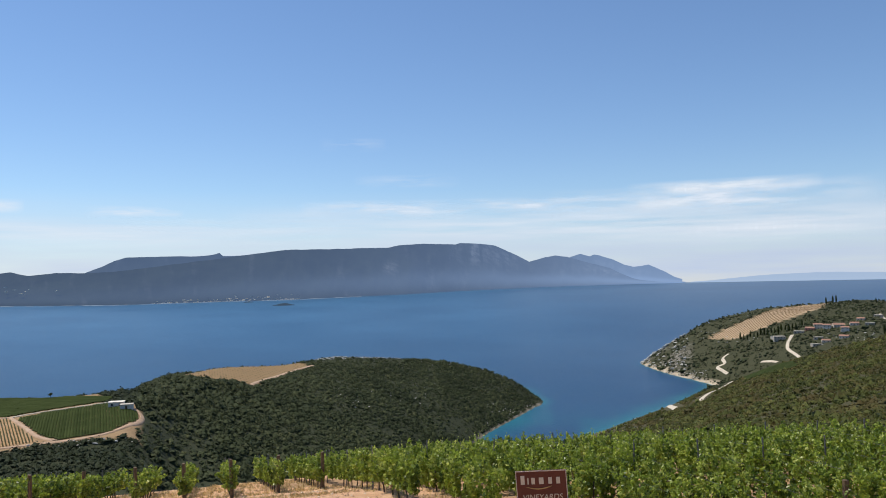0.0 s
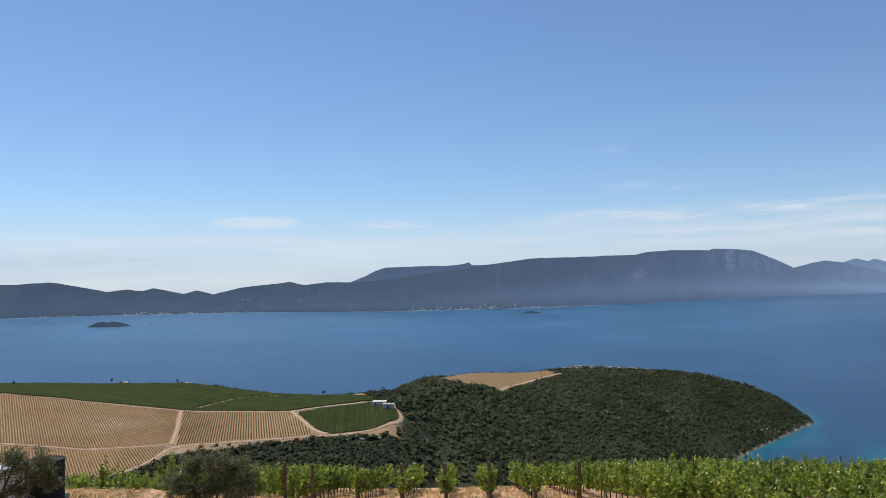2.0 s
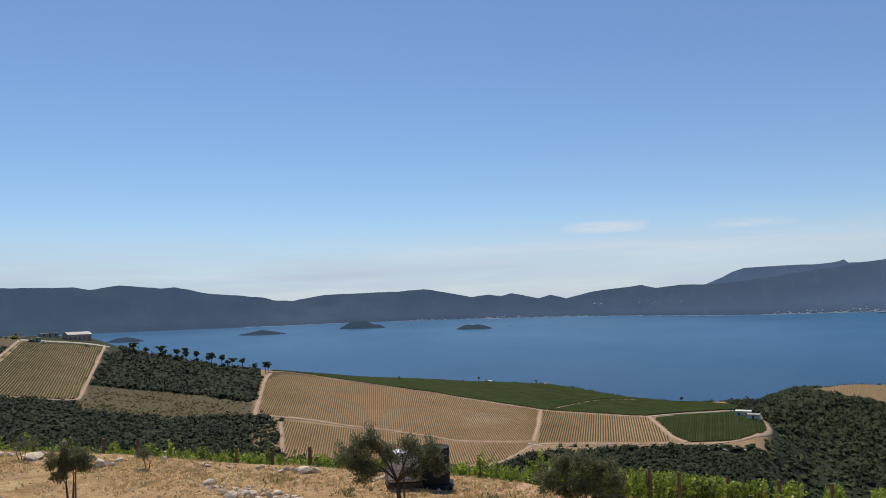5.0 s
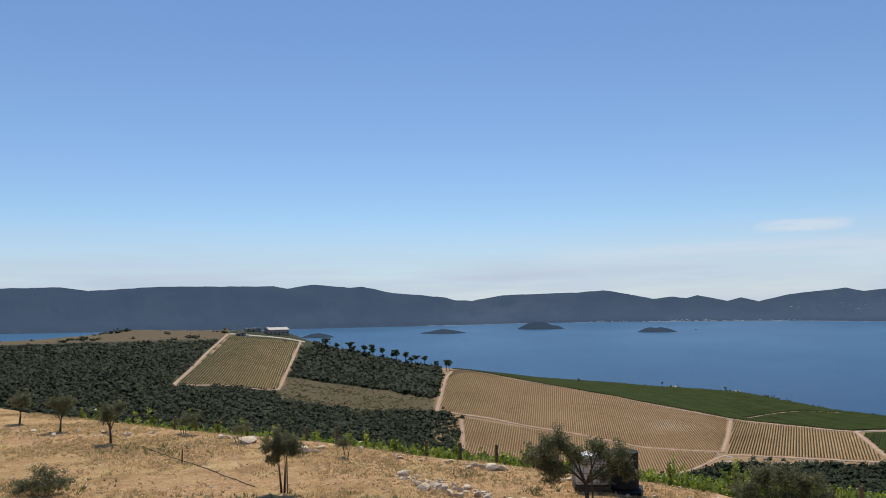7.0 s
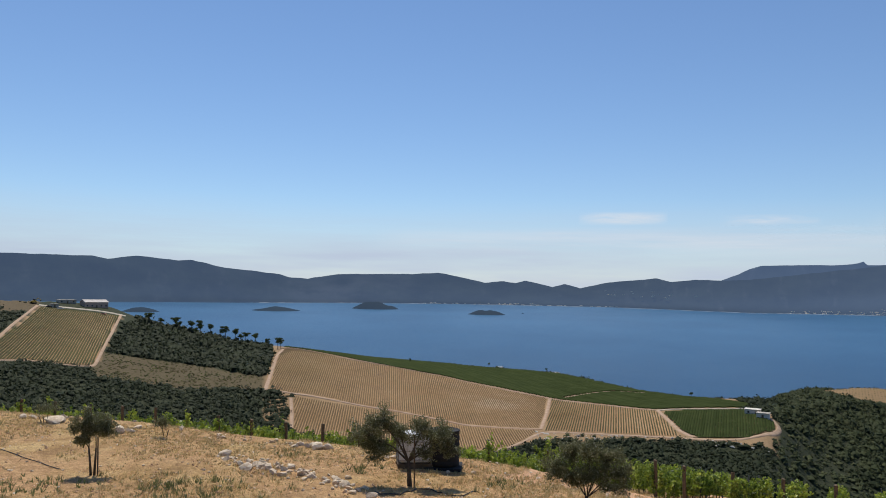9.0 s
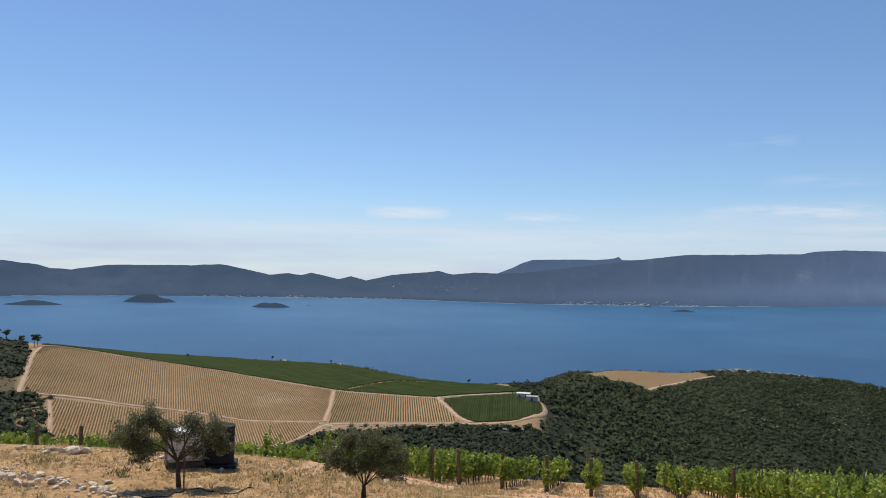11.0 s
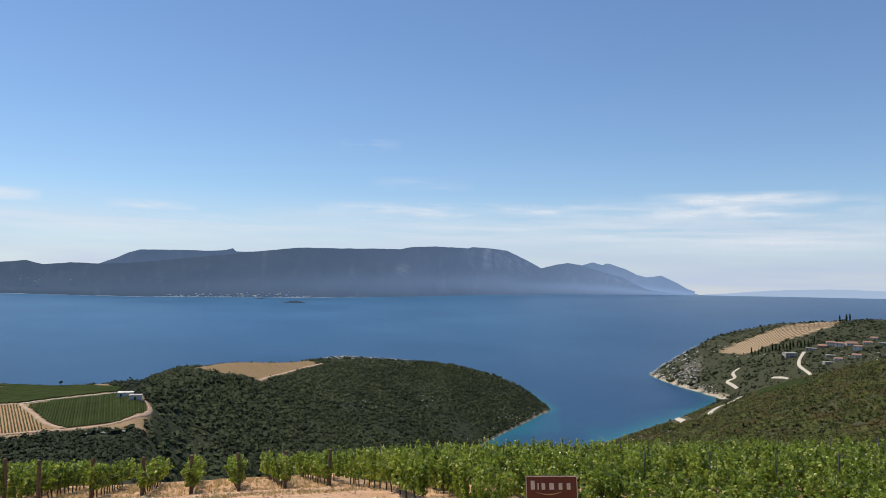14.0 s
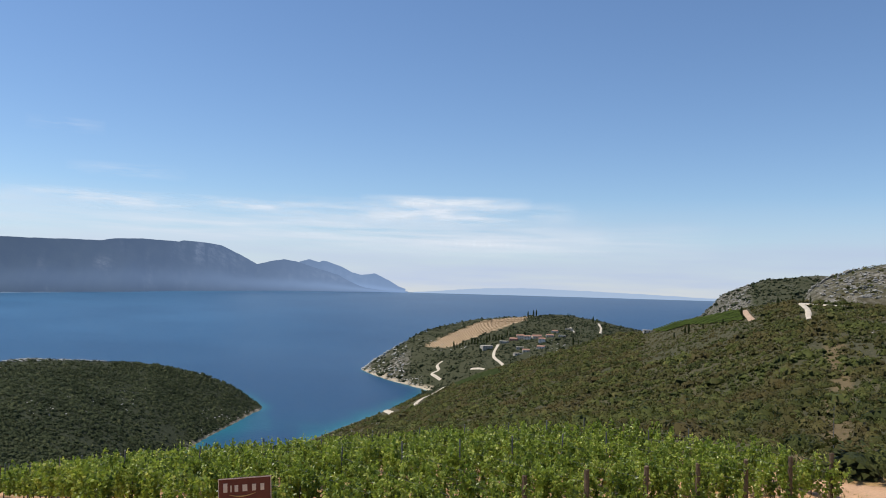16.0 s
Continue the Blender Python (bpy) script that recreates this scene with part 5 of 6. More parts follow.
def near_row(u, v0, v1, g):
    x0, y0 = from_rows(u, v0)
    base = Matrix.Translation((x0, y0, ground_z(x0, y0)))
    thing = empty("vine_row", base, "leafy green grape vine row trained on wires between posts", "vine", "near vine rows")
    inv = base.inverted()
    cs, ss, ts = [], [], []
    v = v0 + 0.15
    while v < v1:
        x, y = from_rows(u, v)
        d = math.hypot(x, y)
        per = 560 if d < 24 else (430 if d < 32 else (260 if d < 42 else 80))
        size = 0.094 if d < 24 else (0.1 if d < 32 else (0.115 if d < 42 else 0.17))
        lush = 0.72 + 0.45 * (0.5 + 0.5 * float(relief(np.array([x]), np.array([y]), 1.3, 3, 81)[0]))
        n = int(per * lush * (1.3 if u < 5.5 else 1.25) * (1.3 if u > 17 else 1.0))
        wide = 0.17 if -7 < u < 5.5 else (0.34 if u > 17 else 0.26)
        tall = float(np.interp(u, [-11, -7, 5.5, 6], [1.14, 0.92, 0.88, 0.98])) + 0.36 * lush
        low = 0.36 if -7 < u < 5.5 else 0.14
        canes = max(6, int(n / 48))
        a0, w0 = g.uniform(-0.55, 0.55, canes), g.normal(0, 0.5 * wide, canes)
        a1, w1 = a0 + g.normal(0, 0.16, canes), w0 + g.normal(0, 0.95 * wide, canes)
        top = tall * g.uniform(0.78, 1.16, canes) + 0.1 * np.sin(5.1 * (v + a0) + 9 * u)
        k, t = g.integers(0, canes, n), g.beta(1.15, 0.95, n)
        arch = 1.0 - 0.16 * np.abs(w1 - w0)[k] / wide * t
        px, py = from_rows(u + w0[k] + (w1 - w0)[k] * t**1.4 + g.normal(0, 0.045, n), v + a0[k] + (a1 - a0)[k] * t + g.normal(0, 0.05, n))
        cs.append(np.stack([px, py, land(px, py) + low + (top[k] - low) * t * arch + g.normal(0, 0.03, n)], -1))
        ss.append(size * g.uniform(0.7, 1.4, n) * (1.12 - 0.3 * t))
        ts.append(0.5 * g.random(canes)[k] + 0.5 * g.random(n))
        if d < 30 and u > -8:         # loose shoots above the wires
            for _ in range(2):
                k = 7
                t = np.linspace(0, 1, k)
                sx = u + g.normal(0, 0.1) + t * g.normal(0, 0.13)
                sv = v + g.uniform(-0.5, 0.5) + t * g.normal(0, 0.13)
                qx, qy = from_rows(sx, sv)
                cs.append(np.stack([qx, qy, land(qx, qy) + tall - 0.1 + t * g.uniform(0.1, 0.38)], -1))
                ss.append(size * np.linspace(0.9, 0.5, k))
                ts.append(g.uniform(0.5, 1.0, k))
        v += 1.0
    c, s = np.concatenate(cs), np.concatenate(ss)
    c = c - np.array([x0, y0, base.translation.z])
    vs, fs = leaf_cards(c, s, g)
    attribute(mesh_from("foliage", vs, fs, VINE, thing), "tone", np.repeat(np.concatenate(ts), 4))
    def stand(me, name, v, lean=1.5):
        x, y = from_rows(u, v)
        ob = new(name, me)
        ob.parent = thing
        ob.matrix_basis = inv @ pose(x, y, ground_z(x, y) - 0.02, g.normal(0, lean), g.normal(0, lean), g.uniform(0, 360))
    if u < 5.0 or u > 11.6:
        stand(END_POST, "post", v0 - 0.12, 1.0)
    for k in range(1, 7):
        if v0 + 5.2 * k < v1:
            stand(THIN_POST, "post", v0 + 5.2 * k)
    v = v0 + 0.55
    while v < min(v1, v0 + 11):
        stand(TRUNKS[int(g.integers(0, 5))], "vine_trunk", v, 4.0)
        v += 0.95
    bm = bmesh.new()
    for hz in (0.55, 0.85, 1.15):
        pts = []
        for k in range(9):
            x, y = from_rows(u, v0 - 0.12 + (v1 - v0) * k / 8)
            pts.append((x - x0, y - y0, ground_z(x, y) + hz - base.translation.z))
        tube(bm, pts, [0.004] * 9, 4)
    part("wire", bm, STEEL, thing)


gen = np.random.default_rng(21)
for u in list(np.arange(-48.6, -6.6, 1.8)) + list(-6.15 + 1.76 * np.arange(7)) + [5.25, 6.6, 8.2, 9.8] + list(11.5 + 1.95 * np.arange(8)):
    v0 = float(row_start(u))
    near_row(float(u), v0, v0 + (24 if u < -7 else (15 if u < 5 else (28 if u < 5.5 else 50))), gen)

# ---------------------------------------------------------------- the sign at the row ends


def build_sign():
    d, b = 17.0, -7.15
    x, y = polar(b, d)
    w, h, top = 1.10, 0.86, EYE - d * math.tan(radians(13.55))
    zg = ground_z(x, y)
    thing = empty("sign", pose(x, y, zg, 0, -3.0, b), "brown enamel vineyard sign with cream lettering on two posts", "sign")
    zc = top - h / 2 - zg
    bm = bmesh.new()
    box(bm, (w, 0.03, h), (0, 0, zc), 0.006)
    part("panel", bm, SIGN_BROWN, thing)
    bm = bmesh.new()
    t = 0.016
    for sx, sz, cx, cz in ((w - 0.004, t, 0, h / 2 - 0.012), (w - 0.004, t, 0, -h / 2 + 0.012), (t, h - 0.004, w / 2 - 0.012, 0), (t, h - 0.004, -w / 2 + 0.012, 0)):
        box(bm, (sx, 0.006, sz), (cx, -0.0175, zc + cz))
    part("border", bm, CREAM, thing, "thin cream painted border")
    # the maker's name stands as plain bars, the first one taller
    for i in range(6):
        bm = bmesh.new()
        tall = 0.19 if i == 0 else 0.14
        box(bm, ((0.085, 0.028, 0.075, 0.10, 0.08, 0.08)[i], 0.006, tall), ((-0.40, -0.285, -0.175, 0.0, 0.19, 0.36)[i], -0.018, zc + 0.235 - (0.0 if i == 0 else 0.025)), 0.002)
        part("bar", bm, CREAM, thing, "cream bar")
    bm = bmesh.new()
    tube(bm, [(-0.33 + 0.055 * k, -0.019, zc + 0.115 - 0.075 * math.sin(math.pi * (0.12 + 0.8 * k / 10))) for k in range(11)], [0.003 + 0.011 * math.sin(math.pi * k / 10) for k in range(11)], 6)
    part("flourish", bm, OCHRE, thing, "curved ochre stroke")
    cu = bpy.data.curves.new("lettering", "FONT")
    cu.body, cu.size, cu.align_x, cu.extrude = "VINEYARDS", 0.165, "CENTER", 0.002
    cu.shear = 0.18
    ob = new("lettering", cu)
    ob.parent = thing
    ob.data.materials.append(CREAM)
    ob.matrix_basis = pose(0, -0.0185, zc - 0.19, 90, 0, 0)
    for sx in (-0.4, 0.4):
        bm = bmesh.new()
        box(bm, (0.05, 0.05, top - zg + 0.3), (sx, 0.042, (top - zg - 0.1) / 2 - 0.2), 0.005)
        part("post", bm, STEEL, thing)


build_sign()

# ---------------------------------------------------------------- olive trees


def olive(base, height, lobes, leaves, seed, stems=1, fork=0.6, label="", size=0.06, staked=True, turn=0.0):
    """lobes: places and radii (x, y, z, across, deep, high) of the clouds of leaves."""
    g = random.Random(seed)
    q = np.random.default_rng(seed)
    x, y, z = base
    thing = empty("olive_tree", pose(x, y, z - 0.02, 0, 0, turn), label, "tree", "olive trees")
    bm = bmesh.new()
    tips = []
    for s in range(stems):
        off = 0.09 * (s - (stems - 1) / 2)
        lx, ly = g.uniform(-0.08, 0.08) + off, g.uniform(-0.08, 0.08)
        r = 0.026 * height if stems == 1 else 0.017 * height
        tube(bm, [(off, 0, -0.06), (off + lx * 0.5, ly * 0.5, fork * 0.5), (off + lx, ly, fork)], [r * 1.3, r, r * 0.85], 8)
        tips.append((Vector((off + lx, ly, fork)), r * 0.8))
    part("trunk", bm, BARK, thing, smooth=True)
    cs, ss = [], []
    total = sum(a * b * c for _, _, _, a, b, c in lobes)
    for cx, cy, cz, rx, ry, rz in lobes:
        p, r = min(tips, key=lambda k: abs(k[0].x - cx))
        c = Vector((cx, cy, cz))
        bm = bmesh.new()
        tube(bm, [p, p * 0.6 + c * 0.4 + Vector((g.uniform(-0.08, 0.08), g.uniform(-0.08, 0.08), 0.12)), c * 0.9 + p * 0.1, c], [r * 0.6, r * 0.45, r * 0.3, r * 0.2], 7)
        sprays = []
        for _ in range(34):
            d = q.normal(size=3)
            d /= np.linalg.norm(d)
            e = np.array([cx, cy, cz]) + d * np.array([rx, ry, rz]) * q.uniform(0.3, 1.0)
            e[2] += 0.12 * rz
            tube(bm, [c - Vector((0, 0, rz * 0.3)), (c + Vector(e)) / 2 + Vector((0, 0, 0.03)), Vector(e)], [r * 0.16, r * 0.1, r * 0.04], 5)
            sprays.append(e)
        part("branch", bm, BARK, thing, smooth=True)
        n = int(leaves * rx * ry * rz / total)
        k = q.integers(0, 34, n)
        root = np.array([cx, cy, cz - 0.3 * rz])
        t = 1.08 - 0.55 * q.random((n, 1)) ** 1.6
        soft = root + (np.array(sprays)[k] - root) * t + q.normal(0, 1, (n, 3)) * np.array([rx, ry, rz]) * 0.12
        cs.append(soft)
        ss.append(q.uniform(0.6, 1.2, n) * size)
    c, s = np.concatenate(cs), np.concatenate(ss)
    v, f = leaf_cards(c, s, q, 0.4)
    mesh_from("crown", v, f, OLIVE, thing)
    if staked:
        bm = bmesh.new()
        tube(bm, [(0.14, -0.1, -0.1), (0.11, -0.08, height * 0.6)], [0.024, 0.021], 7)
        part("stake", bm, POST, thing, "thin wooden stake")
    return thing


def young(b, f, h, w, leaves, seed, stems, label, size=0.07):
    g = random.Random(seed)
    lobes = [(g.uniform(-0.25, 0.25) * w, g.uniform(-0.25, 0.25) * w, h * g.uniform(0.55, 0.78), 0.32 * w, 0.32 * w, 0.24 * h) for _ in range(4)]
    olive(sight(b, f), h, lobes, 2 * leaves, seed, stems, 0.3 * h, label, size, False, b)


olive(sight(47.75, 14.0), 2.6, [(-1.35, 0.1, 1.55, 0.6, 0.6, 0.55), (-0.85, -0.1, 1.95, 0.6, 0.55, 0.5), (-0.95, 0.1, 1.15, 0.65, 0.55, 0.45), (-0.3, 0.25, 1.55, 0.5, 0.45, 0.45), (0.35, 0.05, 1.75, 0.5, 0.5, 0.42), (0.85, 0.0, 1.5, 0.6, 0.55, 0.48), (1.15, 0.1, 1.15, 0.45, 0.4, 0.35), (0.45, -0.1, 1.05, 0.45, 0.4, 0.3)], 17000, 1, 1, 0.75,
      "spreading silver-green olive tree with a stake beside the tank", 0.075, True, 47.4)
olive(sight(35.1, 15.17), 2.2, [(-0.85, 0.0, 1.15, 0.5, 0.5, 0.5), (-0.4, 0.2, 1.55, 0.5, 0.5, 0.4), (0.1, -0.1, 1.7, 0.5, 0.5, 0.38), (0.6, 0.1, 1.5, 0.5, 0.5, 0.42), (0.95, -0.05, 1.1, 0.45, 0.45, 0.45), (0.25, 0.0, 1.05, 0.6, 0.5, 0.45), (-0.35, -0.15, 0.95, 0.5, 0.5, 0.4), (0.75, 0.1, 0.65, 0.5, 0.45, 0.28)], 15000, 2, 2, 0.4, "low spreading olive tree by the dirt track", 0.07, False, 35.1)
olive(sight(69.2, 12.55), 2.0, [(-0.2, 0, 1.55, 0.5, 0.45, 0.48), (0.22, 0.05, 1.45, 0.48, 0.45, 0.45), (-0.3, 0.05, 1.1, 0.3, 0.3, 0.25)], 12000, 3, 2, 0.85, "young olive tree with two dark stems on dry grass", 0.062, True, 69.2)
young(80.2, 8.48, 2.1, 1.3, 1500, 4, 1, "young olive tree on dry grass", 0.085)
young(83.2, 7.52, 1.9, 1.4, 1500, 5, 1, "young olive tree on dry grass", 0.09)
young(85.5, 6.81, 1.9, 1.5, 1500, 6, 1, "young olive tree on dry grass", 0.1)
young(64.6, 10.33, 1.0, 1.0, 700, 7, 2, "small twiggy olive sapling", 0.055)
young(72.0, 8.95, 1.0, 1.4, 900, 8, 3, "low pale twiggy olive bush by the stones", 0.055)
young(75.6, 8.2, 1.2, 1.7, 1500, 9, 3, "low dark olive bush by the stones", 0.065)
olive(sight(84.4, 11.36), 1.0, [(0.0, 0.0, 0.4, 0.6, 0.55, 0.42), (0.55, 0.1, 0.32, 0.5, 0.45, 0.36), (-0.55, 0.0, 0.34, 0.5, 0.45, 0.36), (0.15, 0.1, 0.68, 0.45, 0.4, 0.35)], 7000, 10, 4, 0.12, "low grey-green bush at the edge of the dry slope", 0.06, False, 84.4)

# ---------------------------------------------------------------- water tanks


def build_tanks():
    x, y, z = sight(45.2, 12.72)
    thing = empty("water_tank", pose(x, y, z, 0, 0, 40) @ Matrix.Diagonal((1, 1, 0.85, 1)), "black plastic cylindrical water tank on a low slab", "tank")
    bm = bmesh.new()
    box(bm, (1.24, 1.2, 0.12), (0, 0, 0.03), 0.02)
    part("slab", bm, BLACK_PLASTIC, thing, "dark plastic-wrapped slab")
    bm = bmesh.new()
    r, n = 0.53, 28
    prof = [(0.96, 0.11), (1.0, 0.15)]
    for k in range(5):
        z0 = 0.3 + 0.24 * k
        prof += [(1.0, z0), (0.975, z0 + 0.03), (0.975, z0 + 0.05), (1.0, z0 + 0.08)]
    prof += [(1.0, 1.46), (1.02, 1.47), (1.02, 1.51), (0.985, 1.52), (0.96, 1.485), (0.3, 1.5)]
    rings = [[bm.verts.new((r * q * math.cos(6.2832 * k / n), r * q * math.sin(6.2832 * k / n), h)) for k in range(n)] for q, h in prof]
    for a, b in zip(rings, rings[1:]):
        for k in range(n):
            bm.faces.new((a[k], a[(k + 1) % n], b[(k + 1) % n], b[k]))
    bm.faces.new(rings[0][::-1])
    bm.faces.new(rings[-1])
    part("body", bm, BLACK_PLASTIC, thing, smooth=True)
    bm = bmesh.new()
    tube(bm, [(0, 0, 1.46), (0, 0, 1.525), (0, 0, 1.54)], [0.2, 0.2, 0.17], 18)
    part("lid", bm, BLACK_PLASTIC, thing)
    x, y, z = sight(47.4, 12.7)
    thing = empty("liquid_container", pose(x, y, z, 0, 0, 52), "white plastic liquid container in a steel cage", "tank")
    bm = bmesh.new()
    box(bm, (1.1, 0.95, 0.95), (0, 0, 0.68), 0.07)
    part("body", bm, WHITE_PLASTIC, thing)
    bm = bmesh.new()
    tube(bm, [(0, 0, 1.15), (0, 0, 1.21)], [0.12, 0.12], 14)
    part("cap", bm, WHITE_PLASTIC, thing)
    bm = bmesh.new()
    for k in range(5):
        a = -0.56 + 1.12 * k / 4
        for s in (-0.49, 0.49):
            tube(bm, [(a, s, 0.16), (a, s, 1.16)], [0.007, 0.007], 5)
        c = -0.49 + 0.98 * k / 4
        for s in (-0.57, 0.57):
            tube(bm, [(s, c, 0.16), (s, c, 1.16)], [0.007, 0.007], 5)
    for h in (0.3, 0.6, 0.9, 1.16):
        loop = [(-0.57, -0.49, h), (0.57, -0.49, h), (0.57, 0.49, h), (-0.57, 0.49, h)]
        for p, q in zip(loop, loop[1:] + loop[:1]):
            tube(bm, [p, q], [0.008, 0.008], 5)
    part("cage", bm, STEEL, thing, "galvanised tube cage")
    bm = bmesh.new()
    for s in (-0.42, 0, 0.42):
        box(bm, (1.16, 0.12, 0.14), (0, s, 0.06))
    box(bm, (1.18, 1.0, 0.03), (0, 0, 0.15))
    part("pallet", bm, POST, thing, "weathered wooden pallet")


build_tanks()

# ---------------------------------------------------------------- stones, grass, hose


def stone_mesh(seed, sub=2):
    g = np.random.default_rng(seed)
    bm = bmesh.new()
    bmesh.ops.create_icosphere(bm, subdivisions=sub, radius=1)
    cuts = g.normal(size=(12, 3))
    cuts /= np.linalg.norm(cuts, axis=1)[:, None]
    dist = g.uniform(0.36, 0.72, 12)
    for v in bm.verts:
        p = np.array(v.co[:])
        for c, d in zip(cuts, dist):
            over = p @ c - d
            if over > 0:
                p = p - c * over
        v.co = Vector(p) * (1 + 0.05 * noise.noise(v.co * 2.3 + Vector((seed, 0, 0))))
    me = bpy.data.meshes.new("stone")
    bm.to_mesh(me)
    bm.free()
    me.materials.append(LIMESTONE)
    return me


GREY_ROCK = simple("grey_limestone_crag", [(0.15, 0.14, 0.115), (0.28, 0.265, 0.23), (0.42, 0.40, 0.35)], 0.5, 0.95, 0.9, 0.3)
STONES = [stone_mesh(s) for s in range(9)]
SMALL = [stone_mesh(20 + s, 1) for s in range(6)]


def stone(x, y, size, g, meshes, label="pale grey limestone boulder lying on dry grass", group="field stones"):
    ob = new("stone", meshes[g.randrange(len(meshes))])
    s = size * 0.5
    ob.matrix_world = pose(x, y, ground_z(x, y) + s * 0.22, g.uniform(-15, 15), g.uniform(-15, 15), g.uniform(0, 360)) @ Matrix.Diagonal((s * g.uniform(0.8, 1.4), s * g.uniform(0.7, 1.1), s * g.uniform(0.45, 0.8), 1))
    tagged(ob, label, "stone", group)


def build_stones():
    g = random.Random(5)
    for b, f, s in ((71.5, 8.96, 0.95), (71.0, 9.0, 0.5), (67.5, 9.83, 0.85), (66.9, 9.85, 0.5), (54.3, 11.46, 0.7), (53.5, 11.5, 0.5), (55.0, 11.3, 0.45), (73.2, 8.6, 0.5), (72.6, 8.7, 0.4)):
        x, y, _ = sight(b, f)
        stone(x, y, s, g, STONES)
    # a heap spilling down the slope
    line = [(60.0, 12.0), (59.2, 12.3), (58.0, 12.6), (56.4, 12.9), (54.4, 13.28), (52.6, 14.0), (50.9, 14.66)]
    for (b0, f0), (b1, f1) in zip(line, line[1:]):
        for _ in range(20):
            t = g.random()
            x, y, _ = sight(b0 + (b1 - b0) * t + g.gauss(0, 0.3), f0 + (f1 - f0) * t + g.gauss(0, 0.22))
            stone(x + g.gauss(0, 0.2), y + g.gauss(0, 0.2), g.choice((0.1, 0.13, 0.16, 0.2, 0.28, 0.45)) * g.uniform(0.8, 1.3), g, STONES, "white limestone rock in a tumbled heap", "tumbled stone heap")
    # the stony lip of the slope
    edge = [(86.0, 7.3), (82.0, 7.7), (78.0, 8.05), (74.6, 8.35), (71.3, 8.75), (66.1, 9.45), (60.6, 10.35), (56.7, 11.0), (52.7, 11.45), (47.5, 12.3), (43.4, 13.1), (37.5, 13.5), (33, 13.95)]
    for (b0, f0), (b1, f1) in zip(edge, edge[1:]):
        for _ in range(10):
            t = g.random()
            x, y, _ = sight(b0 + (b1 - b0) * t, f0 + (f1 - f0) * t + g.gauss(0.05, 0.12))
            stone(x, y, 0.08 + 0.36 * g.random() ** 2, g, STONES, "limestone rock along the lip of the slope", "stones along the lip")
    # the stones on the track
    for _ in range(24):
        u, v = g.uniform(-10, 5), 0.0
        v = float(row_start(u)) - g.uniform(0.2, 4.5)
        x, y = from_rows(u, v)
        stone(x, y, g.uniform(0.06, 0.2), g, STONES, "pale stone on the dirt track", "stones on the track")
    # strewn stones, too many to count
    q = np.random.default_rng(8)
    vs, fs, n = [], [], 0
    for _ in range(3400):
        b, r = q.uniform(-6, 88), math.sqrt(q.uniform(15**2, 46**2))
        x, y = polar(b, r)
        if float(to_rows(x, y)[1]) > float(row_start(to_rows(x, y)[0])) - 0.5:
            continue
        me = SMALL[int(q.integers(0, 6))]
        co = np.array([v.co[:] for v in me.vertices])
        s = 0.02 + 0.07 * q.random() ** 2.5
        co = co * s * np.array([q.uniform(0.8, 1.4), 1, 0.6]) + np.array([x, y, ground_z(x, y) + 0.25 * s])
        vs.append(co)
        fs.append(np.array([p.vertices[:] for p in me.polygons]) + n)
        n += len(co)
    tagged(mesh_from("rubble", np.concatenate(vs), np.concatenate(fs), LIMESTONE), "small pale stones strewn over dry ground", "stones", kind="stuff")


def far_rocks(name, places, label, mat=GREY_ROCK):
    """Weathered limestone blocks on far slopes, joined."""
    q = np.random.default_rng(12)
    vs, fs, n = [], [], 0
    for b0, b1, f0, f1, count, lo, hi, start, stop in places:
        for _ in range(count):
            b, t = b0 + (b1 - b0) * q.random(), q.random()
            x, y, z = sight(b, f0 + (f1 - f0) * t, start, stop)
            if z < 0.3:
                continue
            me = SMALL[int(q.integers(0, 6))]
            co = np.array([v.co[:] for v in me.vertices])
            s = lo + (hi - lo) * q.random() ** 1.8
            co = co * s * np.array([q.uniform(0.8, 2.2), q.uniform(0.8, 1.6), q.uniform(0.4, 0.8)]) + np.array([x, y, z + 0.15 * s])
            vs.append(co)
            fs.append(np.array([p.vertices[:] for p in me.polygons]) + n)
            n += len(co)
    tagged(mesh_from(name, np.concatenate(vs), np.concatenate(fs), mat), label, "rocks", kind="stuff")


far_rocks("headland_rocks", [(3.3, 9.4, 4.95, 5.5, 260, 0.7, 1.9, 600, 800), (-3, 3.5, 5.5, 6.3, 40, 0.4, 1.0, 600, 850), (0.5, 8, 7.2, 9.0, 90, 0.4, 1.1, 500, 800), (21.8, 38, 9.95, 10.5, 130, 0.4, 1.2, 345, 420)], "pale limestone outcrops among the trees", PALE_ROCK)
far_rocks("cape_rocks", [(-14.2, -17.4, 3.4, 6.6, 240, 0.8, 3.6, 950, 1300), (-16.5, -22, 2.3, 4.6, 60, 0.7, 1.6, 950, 1300), (-14.2, -18.7, 6.5, 7.35, 260, 0.5, 1.4, 950, 1300), (-26, -30, 3.6, 4.9, 60, 0.7, 1.6, 950, 1300)], "grey limestone crags on the cape", PALE_ROCK)
far_rocks("mountain_rocks", [(-38.7, -41.6, -0.9, 1.2, 300, 1.2, 3.6, 1200, 1750), (-45.2, -50.2, -2.4, -0.1, 460, 0.7, 3.0, 740, 920)], "grey limestone crags on the mountainside")
far_rocks("slope_rocks", [(-20.6, -22.7, 9.8, 10.2, 30, 0.3, 0.8, 300, 800), (-46, -50, 0.8, 2.2, 40, 0.4, 1.0, 300, 540)], "pale rocks among the maquis")
far_rocks("shore_rocks", [(-3.0, -7.3, 8.9, 11.2, 170, 0.4, 1.1, 620, 850), (-11, -18.8, 7.4, 10.8, 120, 0.5, 1.2, 640, 1010)], "pale rocks along the waterline", PALE_ROCK)


